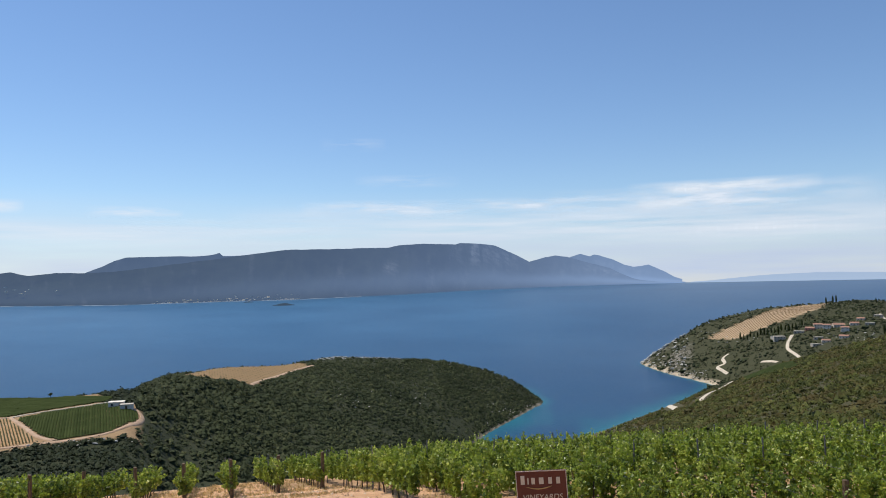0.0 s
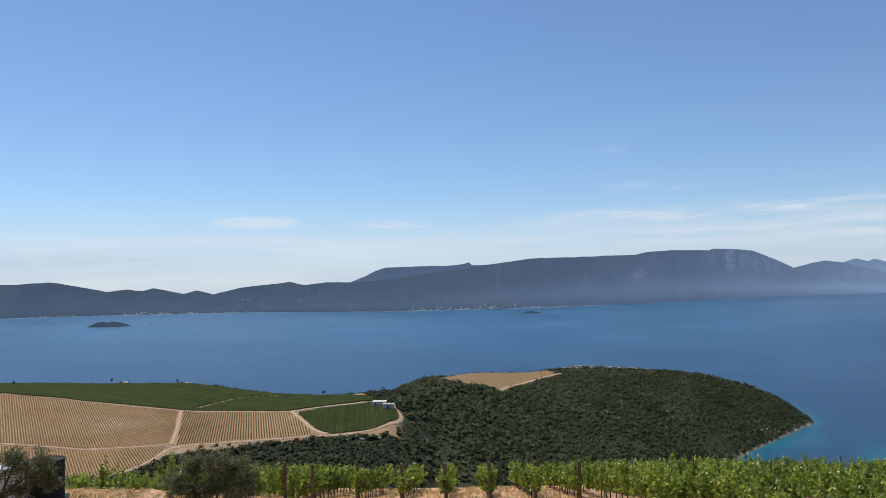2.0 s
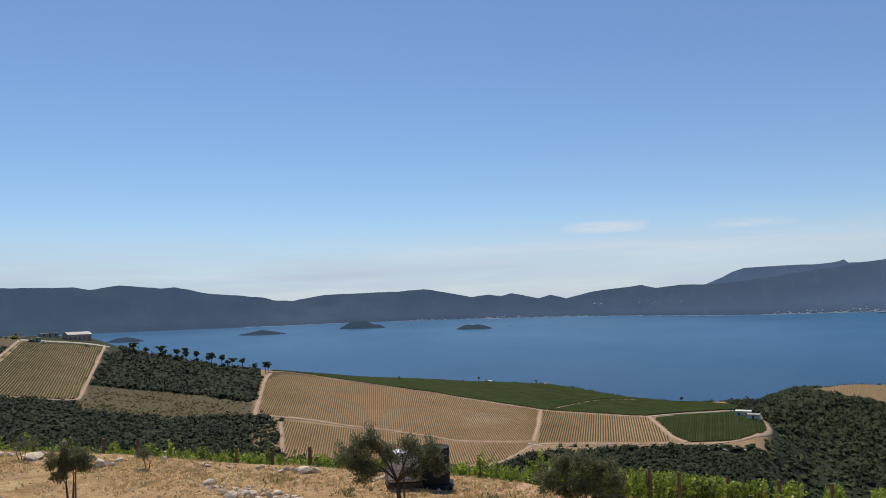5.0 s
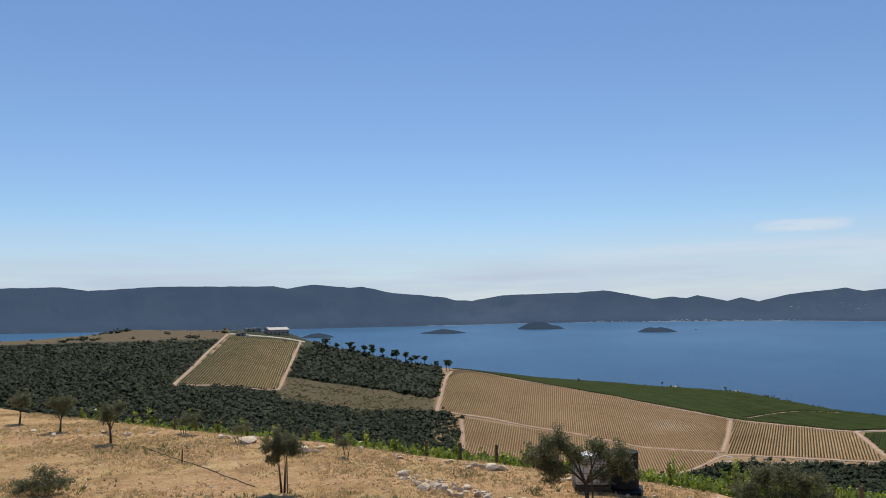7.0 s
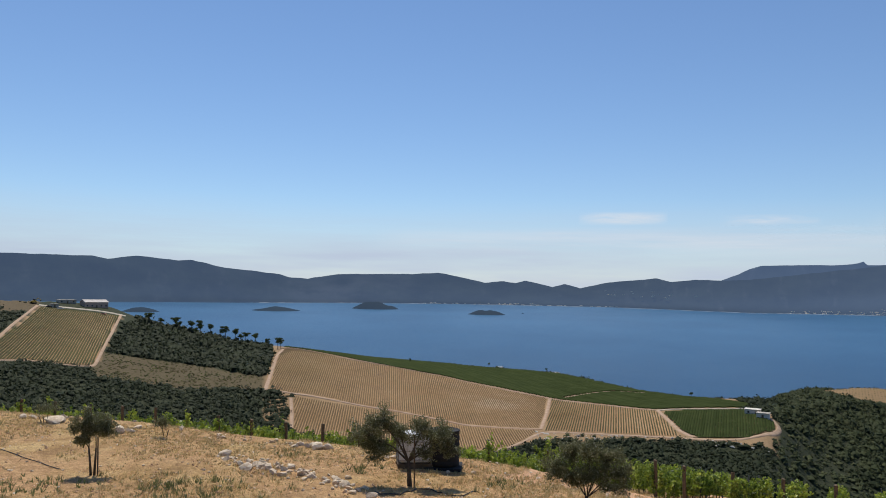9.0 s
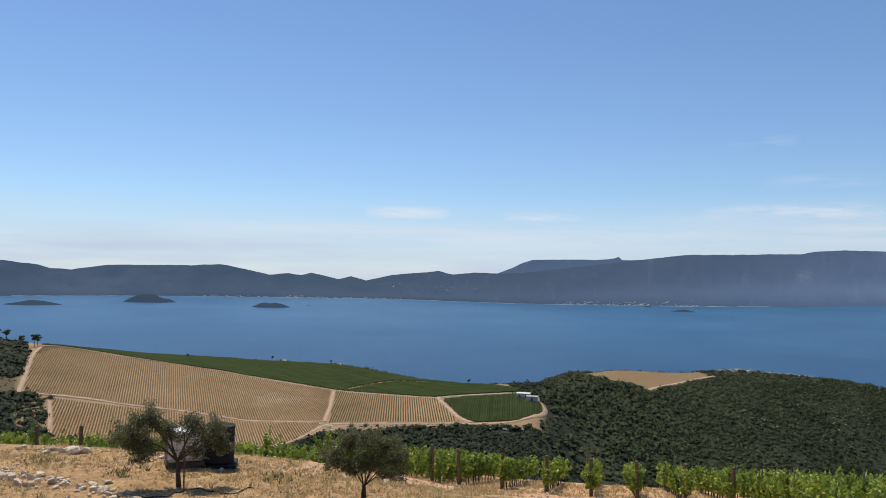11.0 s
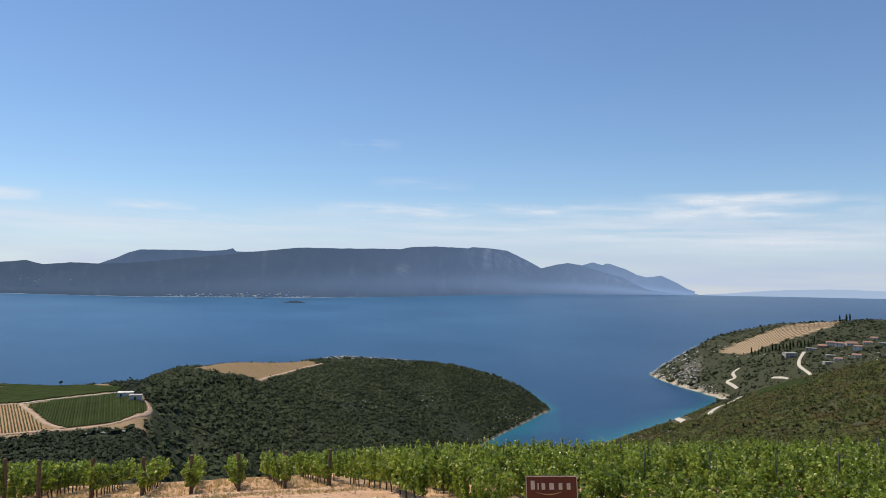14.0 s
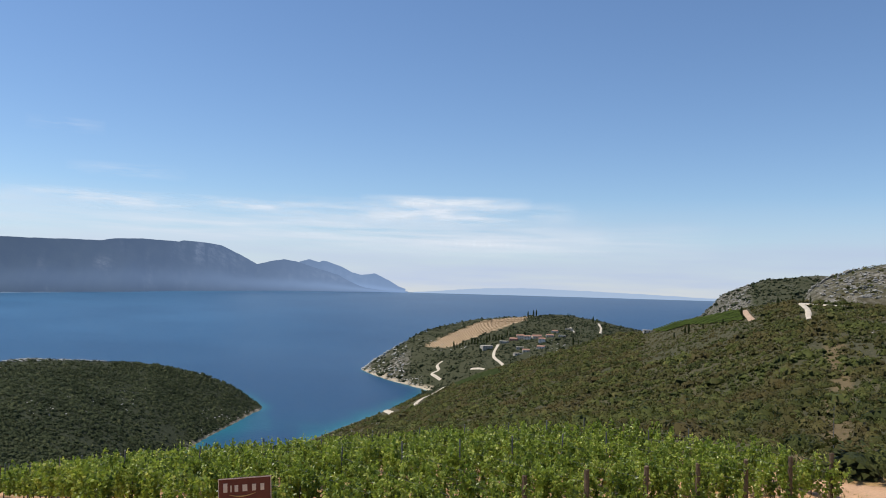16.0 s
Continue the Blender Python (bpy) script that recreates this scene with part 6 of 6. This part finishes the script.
def build_grass():
    q = np.random.default_rng(9)

    def tufts(name, mat, x, y, height, spread, blades, label):
        z = land(x, y)
        n = len(x)
        a, t = q.random((n, blades)) * 6.2832, q.random((n, blades))
        rad = spread * q.random((n, blades))
        bx, by = x[:, None] + rad * np.cos(a), y[:, None] + rad * np.sin(a)
        h = height[:, None] * (0.5 + 0.6 * t)
        lx, ly = h * q.normal(0, 0.45, (n, blades)), h * q.normal(0, 0.45, (n, blades))
        w = 0.012 + 0.012 * q.random((n, blades))
        zz = np.repeat(z[:, None], blades, 1) - 0.01
        p = np.stack([np.stack([bx - w * np.sin(a), by + w * np.cos(a), zz], -1), np.stack([bx + w * np.sin(a), by - w * np.cos(a), zz], -1), np.stack([bx + lx, by + ly, zz + h], -1)], 2)
        v = p.reshape(-1, 3)
        tagged(mesh_from(name, v, np.arange(len(v)).reshape(-1, 3), mat), label, "grass", kind="stuff")

    n = 72000
    b, r = q.uniform(24, 90, n), np.sqrt(q.uniform(14**2, 56**2, n))
    x, y = polar(b, r)
    u, v = to_rows(x, y)
    ok = (v < row_start(u) - np.where(u > -11, 4.7, 0.3)) & (relief(x, y, 3.5, 3, 44) > -0.3 + 0.4 * q.random(n))
    x, y = x[ok], y[ok]
    tufts("dry_grass", STRAW, x, y, 0.04 + 0.11 * q.random(len(x)) ** 2, 0.13, 6, "straw-coloured dry grass tufts on stony ground")
    n = 5000
    u = q.uniform(-11, 9, n)
    v = row_start(u) - q.uniform(0, 6, n)
    x, y = from_rows(u, v)
    ok = relief(x, y, 1.8, 3, 45) > -0.05 + 0.3 * q.random(n)
    x, y = x[ok], y[ok]
    tufts("dry_grass", STRAW, x, y, 0.04 + 0.14 * q.random(len(x)) ** 2, 0.14, 6, "dry grass along the dirt track")
    # under the vine rows
    n = 9000
    u = q.uniform(-34, 27, n)
    v = row_start(u) + q.uniform(-0.4, 12, n)
    x, y = from_rows(u, v)
    tufts("dry_grass", STRAW, x, y, 0.06 + 0.16 * q.random(n) ** 2, 0.12, 5, "dry straw between the vine rows")
    n = 2600
    b, r = q.uniform(-54, -43, n), q.uniform(32.3, 52, n)
    x, y = polar(b, r)
    ok = to_rows(x, y)[0] > 26.5
    tufts("dry_grass", STRAW, x[ok], y[ok], 0.08 + 0.2 * q.random(ok.sum()) ** 2, 0.2, 6, "tall dry grass beyond the vines")
    for b, f, wd, n in ((62.6, 13.9, 0.9, 160), (64.6, 13.5, 0.4, 60), (73.6, 13.0, 0.9, 150), (78, 9.0, 0.9, 90), (76.6, 9.4, 0.6, 50), (55.9, 11.9, 0.3, 30), (50.9, 13.0, 0.4, 40), (41, 13.9, 0.8, 60), (85.5, 11.0, 1.0, 120)):
        cx, cy, _ = sight(b, f)
        n = n // 2
        x, y = cx + q.normal(0, wd * 0.8, n), cy + q.normal(0, wd * 1.2, n)
        tufts("weeds", WEED, x, y, 0.08 + 0.2 * q.random(n), 0.12, 7, "fresh green weeds among the dry grass")


def build_hose():
    bm = bmesh.new()
    pts = []
    for k in range(26):
        b, f = 78.5 - 7.5 * k / 25, 8.79 + 3.31 * k / 25
        x, y, z = sight(b, f)
        pts.append((x, y, z + 0.03))
    pts = [tuple((np.array(pts[max(0, i - 1)]) + np.array(pts[i]) + np.array(pts[min(25, i + 1)])) / 3) for i in range(26)]
    tube(bm, pts, [0.015] * 26, 6)
    tagged(part("irrigation_hose", bm, HOSE), "black irrigation hose lying over the dry slope", "hose")
    bm = bmesh.new()
    pts = [tuple(np.array(sight(50.3 - 7.5 * k / 20, 14.45 + 0.25 * math.sin(k * 0.5))) + np.array([0, 0, 0.025])) for k in range(21)]
    tube(bm, pts, [0.018] * 21, 6)
    tagged(part("irrigation_hose", bm, HOSE), "thin black hose on the ground by the olive tree", "hose")
    x, y, z = sight(75.8, 10.08)
    bm = bmesh.new()
    tube(bm, [(x, y, z - 0.2), (x + 0.01, y, z + 0.55)], [0.03, 0.026], 7)
    tagged(part("stake", bm, POST), "short wooden stake standing in dry grass", "stake")
    x, y = polar(-47.16, 36.0)
    z = ground_z(x, y)
    bm = bmesh.new()
    tube(bm, [(x, y, z - 0.3), (x, y, z + 1.2), (x + 0.03, y, z + 2.3)], [0.016, 0.013, 0.01], 6)
    tagged(part("rod", bm, STEEL), "thin tall steel rod at the end of the vines", "pole")


def build_clods():
    """Clods and crumbs of dry earth, too many to count."""
    q = np.random.default_rng(19)
    n = 15000
    b, r = q.uniform(-6, 89, n), np.sqrt(q.uniform(14**2, 44**2, n))
    x, y = polar(b, r)
    u, v = to_rows(x, y)
    ok = (v < row_start(u) - 0.3) & (relief(x, y, 2.2, 3, 47) > -0.3 + 0.4 * q.random(n))
    x, y = x[ok], y[ok]
    n = len(x)
    base = np.array([[1, 0, 0], [0, 1, 0], [-1, 0, 0], [0, -1, 0], [0, 0, 0.8], [0, 0, -0.5]], float)
    tri = np.array([[0, 1, 4], [1, 2, 4], [2, 3, 4], [3, 0, 4], [1, 0, 5], [2, 1, 5], [3, 2, 5], [0, 3, 5]])
    s = 0.015 + 0.05 * q.random(n) ** 3
    p = base[None] * q.uniform(0.6, 1.3, (n, 6, 1)) * s[:, None, None] + 0.15 * s[:, None, None] * q.normal(size=(n, 6, 3))
    p += np.stack([x, y, land(x, y) + 0.2 * s], -1)[:, None]
    f = tri[None] + (np.arange(n) * 6)[:, None, None]
    tagged(mesh_from("clods", p.reshape(-1, 3), f.reshape(-1, 3), CLOD), "crumbled clods of dry reddish earth", "soil", kind="stuff")


build_stones()
build_clods()
build_grass()
build_hose()

# ---------------------------------------------------------------- buildings


def house(b, f, w, d, h, wall, roof, turn, name, label, category="house", flat=False, start=340, stop=2000, group="", reach=0.0):
    x, y, z = sight(b, f, start, stop)
    if reach:
        x, y = polar(b, reach)
        z = ground_z(x, y)
    z = min(z, ground_z(x + w / 3, y), ground_z(x - w / 3, y))
    thing = empty(name, pose(x, y, z - 0.4, 0, 0, b + turn), label, category, group)
    bm = bmesh.new()
    box(bm, (w, d, h + 0.8), (0, 0, h / 2), 0.04)
    if not flat:
        top = h + 0.4
        a = [bm.verts.new(p) for p in ((-w / 2, -d / 2, top), (-w / 2, d / 2, top), (-w / 2, 0, top + d * 0.2))]
        c = [bm.verts.new(p) for p in ((w / 2, -d / 2, top), (w / 2, d / 2, top), (w / 2, 0, top + d * 0.2))]
        bm.faces.new(a[::-1])
        bm.faces.new(c)
    part("wall", bm, wall, thing)
    bm = bmesh.new()
    if flat:
        box(bm, (w + 0.5, d + 0.5, 0.22), (0, 0, h + 0.52), 0.03)
    else:
        slope = math.atan(0.4)
        run = (d / 2 + 0.4) / math.cos(slope)
        for s in (-1, 1):
            m = Matrix.Translation((0, s * (d / 4 + 0.1), h + 0.4 + d * 0.1 + 0.06)) @ Matrix.Rotation(-s * slope, 4, "X")
            box(bm, (w + 0.6, run, 0.16), (0, 0, 0), 0.0, m)
    part("roof", bm, roof, thing)
    n = max(1, int(w / 3.2))
    storeys = max(1, int(h / 2.8))
    for k in range(n):
        for s in range(storeys):
            cx, cz = -w / 2 + w * (k + 0.5) / n, 1.9 + 2.8 * s
            door = s == 0 and k == n // 2
            bm = bmesh.new()
            if door:
                box(bm, (1.0, 0.12, 2.1), (cx, -d / 2 - 0.01, 1.35), 0.01)
                part("door", bm, POST, thing)
            else:
                box(bm, (1.0, 0.1, 1.15), (cx, -d / 2 - 0.01, cz), 0.01)
                part("window", bm, DARK_GLASS, thing)
    return thing


house(22.9, 7.95, 7.5, 5.0, 2.7, WHITEWASH, WHITEWASH, -8, "hut", "small white flat-roofed vineyard hut", "hut", True, stop=560)
house(22.25, 8.15, 6.0, 4.5, 2.5, WHITEWASH, CONCRETE, -8, "shed", "low whitewashed shed with a grey roof beside the hut", "shed", True, stop=560)
for hb, hw in ((40.4, 4.4), (36.3, 5.2)):
    house(hb, 5.4, hw, 5.0, 2.4, WHITEWASH, WHITEWASH, 10, "cottage", "small white cottage among bushes above the sea", "cottage", True, reach=float(along(hb, 8)) + 6.0, group="cottages above the sea")
house(68.9, 1.72, 17.0, 9.0, 4.0, BARN_WALL, BARN_ROOF, 24, "barn", "long rose-plastered winery barn with a pale roof", "barn", stop=660, reach=628.0)
house(71.3, 1.5, 5.0, 4.0, 2.3, CONCRETE, CONCRETE, 10, "shed", "small grey shed on the rise", "shed", True, stop=660)
for b, f, w, st, wall in ((-23.3, 4.35, 15, 2, CONCRETE), (-24.6, 3.85, 12, 1, CONCRETE), (-25.3, 3.65, 11, 1, ROSE), (-25.75, 3.55, 10, 2, PLASTER), (-26.3, 3.6, 9, 2, PLASTER), (-26.95, 3.42, 14, 1, PLASTER), (-27.35, 3.75, 9, 2, WHITEWASH),
                          (-27.9, 3.32, 10, 1, PLASTER), (-28.3, 3.02, 9, 1, PLASTER), (-28.8, 3.3, 10, 1, CONCRETE), (-25.75, 4.25, 10, 1, CONCRETE), (-25.6, 4.7, 10, 1, CONCRETE), (-26.2, 4.45, 9, 1, PLASTER), (-27.3, 4.15, 10, 1, PLASTER), (-29.3, 2.8, 9, 1, CONCRETE)):
    tiled = wall is not CONCRETE
    house(b, f, w, w * 0.7, 2.9 * st, wall, ROOF if tiled else CONCRETE, rng.uniform(-25, 25), "house", ("rose-red" if wall is ROSE else "pale") + " village house with a red tile roof" if tiled else "grey unfinished village house with a flat roof", "house", not tiled, 950, 1330, "village houses on the cape")
house(-34.8, 2.75, 6.5, 5.0, 2.6, PLASTER, PLASTER, 10, "hut", "small cream hut on the brow among scrub", "hut", True, 350, 900)


def digger():
    x, y, z = sight(72.5, 1.3, 340, 660)
    thing = empty("excavator", pose(x, y, z, 0, 0, 110), "yellow tracked excavator parked on the rise", "excavator")
    for s in (-1, 1):
        bm = bmesh.new()
        box(bm, (3.6, 0.55, 0.8), (0, s * 1.0, 0.4), 0.2)
        part("track", bm, BLACK_PLASTIC, thing)
    bm = bmesh.new()
    box(bm, (3.2, 2.3, 1.1), (-0.3, 0, 1.5), 0.12)
    part("body", bm, YELLOW_PAINT, thing)
    bm = bmesh.new()
    box(bm, (1.4, 1.0, 1.4), (0.6, 0.6, 2.6), 0.1)
    part("cab", bm, DARK_GLASS, thing)
    bm = bmesh.new()
    tube(bm, [(1.0, 0, 1.6), (3.0, 0, 4.0), (5.2, 0, 2.8)], [0.28, 0.25, 0.2], 6)
    part("boom", bm, YELLOW_PAINT, thing)
    bm = bmesh.new()
    box(bm, (0.9, 1.0, 0.8), (5.3, 0, 2.2), 0.1)
    part("bucket", bm, STEEL, thing)


digger()


def parked_car(b, r, turn, mat, label):
    x, y = polar(b, r)
    thing = empty("car", pose(x, y, ground_z(x, y), 0, 0, turn), label, "car", "cars by the barn")
    bm = bmesh.new()
    box(bm, (4.2, 1.75, 0.62), (0, 0, 0.66), 0.14)
    part("body", bm, mat, thing)
    bm = bmesh.new()
    box(bm, (2.3, 1.5, 0.55), (-0.2, 0, 1.2), 0.2)
    part("cabin", bm, DARK_GLASS, thing, "dark glazed cabin")
    for sx in (-1.3, 1.3):
        for sy in (-0.8, 0.8):
            bm = bmesh.new()
            tube(bm, [(sx, sy - 0.1, 0.31), (sx, sy + 0.1, 0.31)], [0.31, 0.31], 12)
            part("wheel", bm, BLACK_PLASTIC, thing)


parked_car(68.3, 596, 30, ROSE, "dark red car parked before the barn")
parked_car(70.9, 600, 70, WHITE_PLASTIC, "white car parked on the gravel yard")
parked_car(71.6, 604, 20, BLACK_PLASTIC, "dark car parked on the gravel yard")
house(70.6, 1.5, 12.0, 7.0, 2.6, CONCRETE, CONCRETE, 16, "shed", "low grey farm shed beside the barn", "shed", True, stop=660, reach=632.0)

# ---------------------------------------------------------------- single trees against the sky


def tree_thing(name, kind, h, seed, label, category="tree", group=""):
    q = np.random.default_rng(seed)
    thing = empty(name, Matrix.Identity(4), label, category, group)
    bm = bmesh.new()
    bend = q.normal(0, 0.03 * h, 2)
    tube(bm, [(0, 0, -0.5), (bend[0] * 0.5, bend[1] * 0.5, h * 0.45), (bend[0], bend[1], h * 0.9)], [0.03 * h, 0.022 * h, 0.006 * h], 6)
    if kind == "pine":
        for _ in range(6):
            a, z0 = q.uniform(0, 6.28), q.uniform(0.45, 0.8) * h
            tube(bm, [(bend[0] * 0.7, bend[1] * 0.7, z0), (math.cos(a) * 0.2 * h, math.sin(a) * 0.2 * h, z0 + 0.12 * h)], [0.01 * h, 0.003 * h], 5)
    part("trunk", bm, BARK, thing)
    n = 900
    if kind == "pine":
        lump = np.stack([q.normal(0, 0.13 * h, 11), q.normal(0, 0.13 * h, 11), q.uniform(0.55, 0.95, 11) * h], -1)
        c = lump[q.integers(0, 11, n)] + q.normal(0, 1, (n, 3)) * np.array([0.06, 0.06, 0.035]) * h
    else:
        t = q.random(n)
        rad = 0.11 * h * np.sin(np.pi * np.clip(t * 0.86 + 0.12, 0, 1)) ** 0.7 * np.sqrt(q.uniform(0.3, 1, n))
        a = q.random(n) * 6.2832
        c = np.stack([rad * np.cos(a), rad * np.sin(a), (0.06 + 0.94 * t) * h], -1)
    v, f = leaf_cards(c, q.uniform(0.035, 0.07, n) * h, q)
    mesh_from("crown", v, f, PINE, thing)
    return thing


def set_trees(kinds, places, lo, hi, start, stop):
    for k, (b, f) in enumerate(places):
        x, y, z = sight(b, f, start, stop)
        s = rng.uniform(lo, hi)
        t = copy_thing(kinds[k % len(kinds)], Matrix.Identity(4))
        t.matrix_basis = pose(x, y, z - 0.2, 0, 0, rng.uniform(0, 360)) @ Matrix.Scale(s, 4)


PINES = [tree_thing("pine_tree", "pine", 7.0, 40 + k, "tall dark pine with a bare trunk on the skyline", "tree", "skyline pines") for k in range(4)]
CYPRESSES = [tree_thing("cypress_tree", "cypress", 9.0, 50 + k, "slim dark cypress tree", "tree", "cypresses") for k in range(3)]
set_trees(PINES, [(62.6, 3.2), (62.0, 3.1), (61.3, 3.3), (63.6, 2.9), (64.6, 2.8), (60.3, 3.7), (59.6, 3.7), (58.9, 3.9), (58.2, 4.0), (57.4, 4.3), (56.6, 4.4), (65.4, 2.6), (62.3, 3.5), (56.4, 4.35)], 0.95, 1.45, 470, 640)
set_trees(PINES, [(26.9, 7.1), (47.0, 5.3), (41.2, 5.45), (37.0, 5.6)], 0.4, 0.6, 470, 760)
set_trees(CYPRESSES, [(-20.9 - 0.22 * k, 4.35 - 0.05 * k + 0.06 * (k % 3)) for k in range(17)] + [(-26.3, 1.95), (-26.7, 1.9), (-26.9, 1.85), (-29.2, 1.9), (-31, 2.2), (-29.6, 3.9), (-30.0, 3.8)], 0.7, 1.25, 950, 1330)
set_trees(CYPRESSES, [(-36.66, 2.6), (-37.4, 2.6), (-37.65, 2.6), (-38.6, 2.35), (-39.9, 2.05), (-41.1, 1.0), (-43.4, 0.35), (-44.3, 0.2), (-44.96, 0.1), (-45.4, 0.1)], 0.45, 0.75, 350, 540)
for k, t in enumerate(PINES):
    x, y, z = sight(59.2 + 1.4 * k, 3.9 - 0.3 * k, 470, 640)
    t.matrix_basis = pose(x, y, z - 0.2)
for k, t in enumerate(CYPRESSES):
    x, y, z = sight(-22.2 - 1.3 * k, 4.0 - 0.3 * k, 950, 1330)
    t.matrix_basis = pose(x, y, z - 0.2)
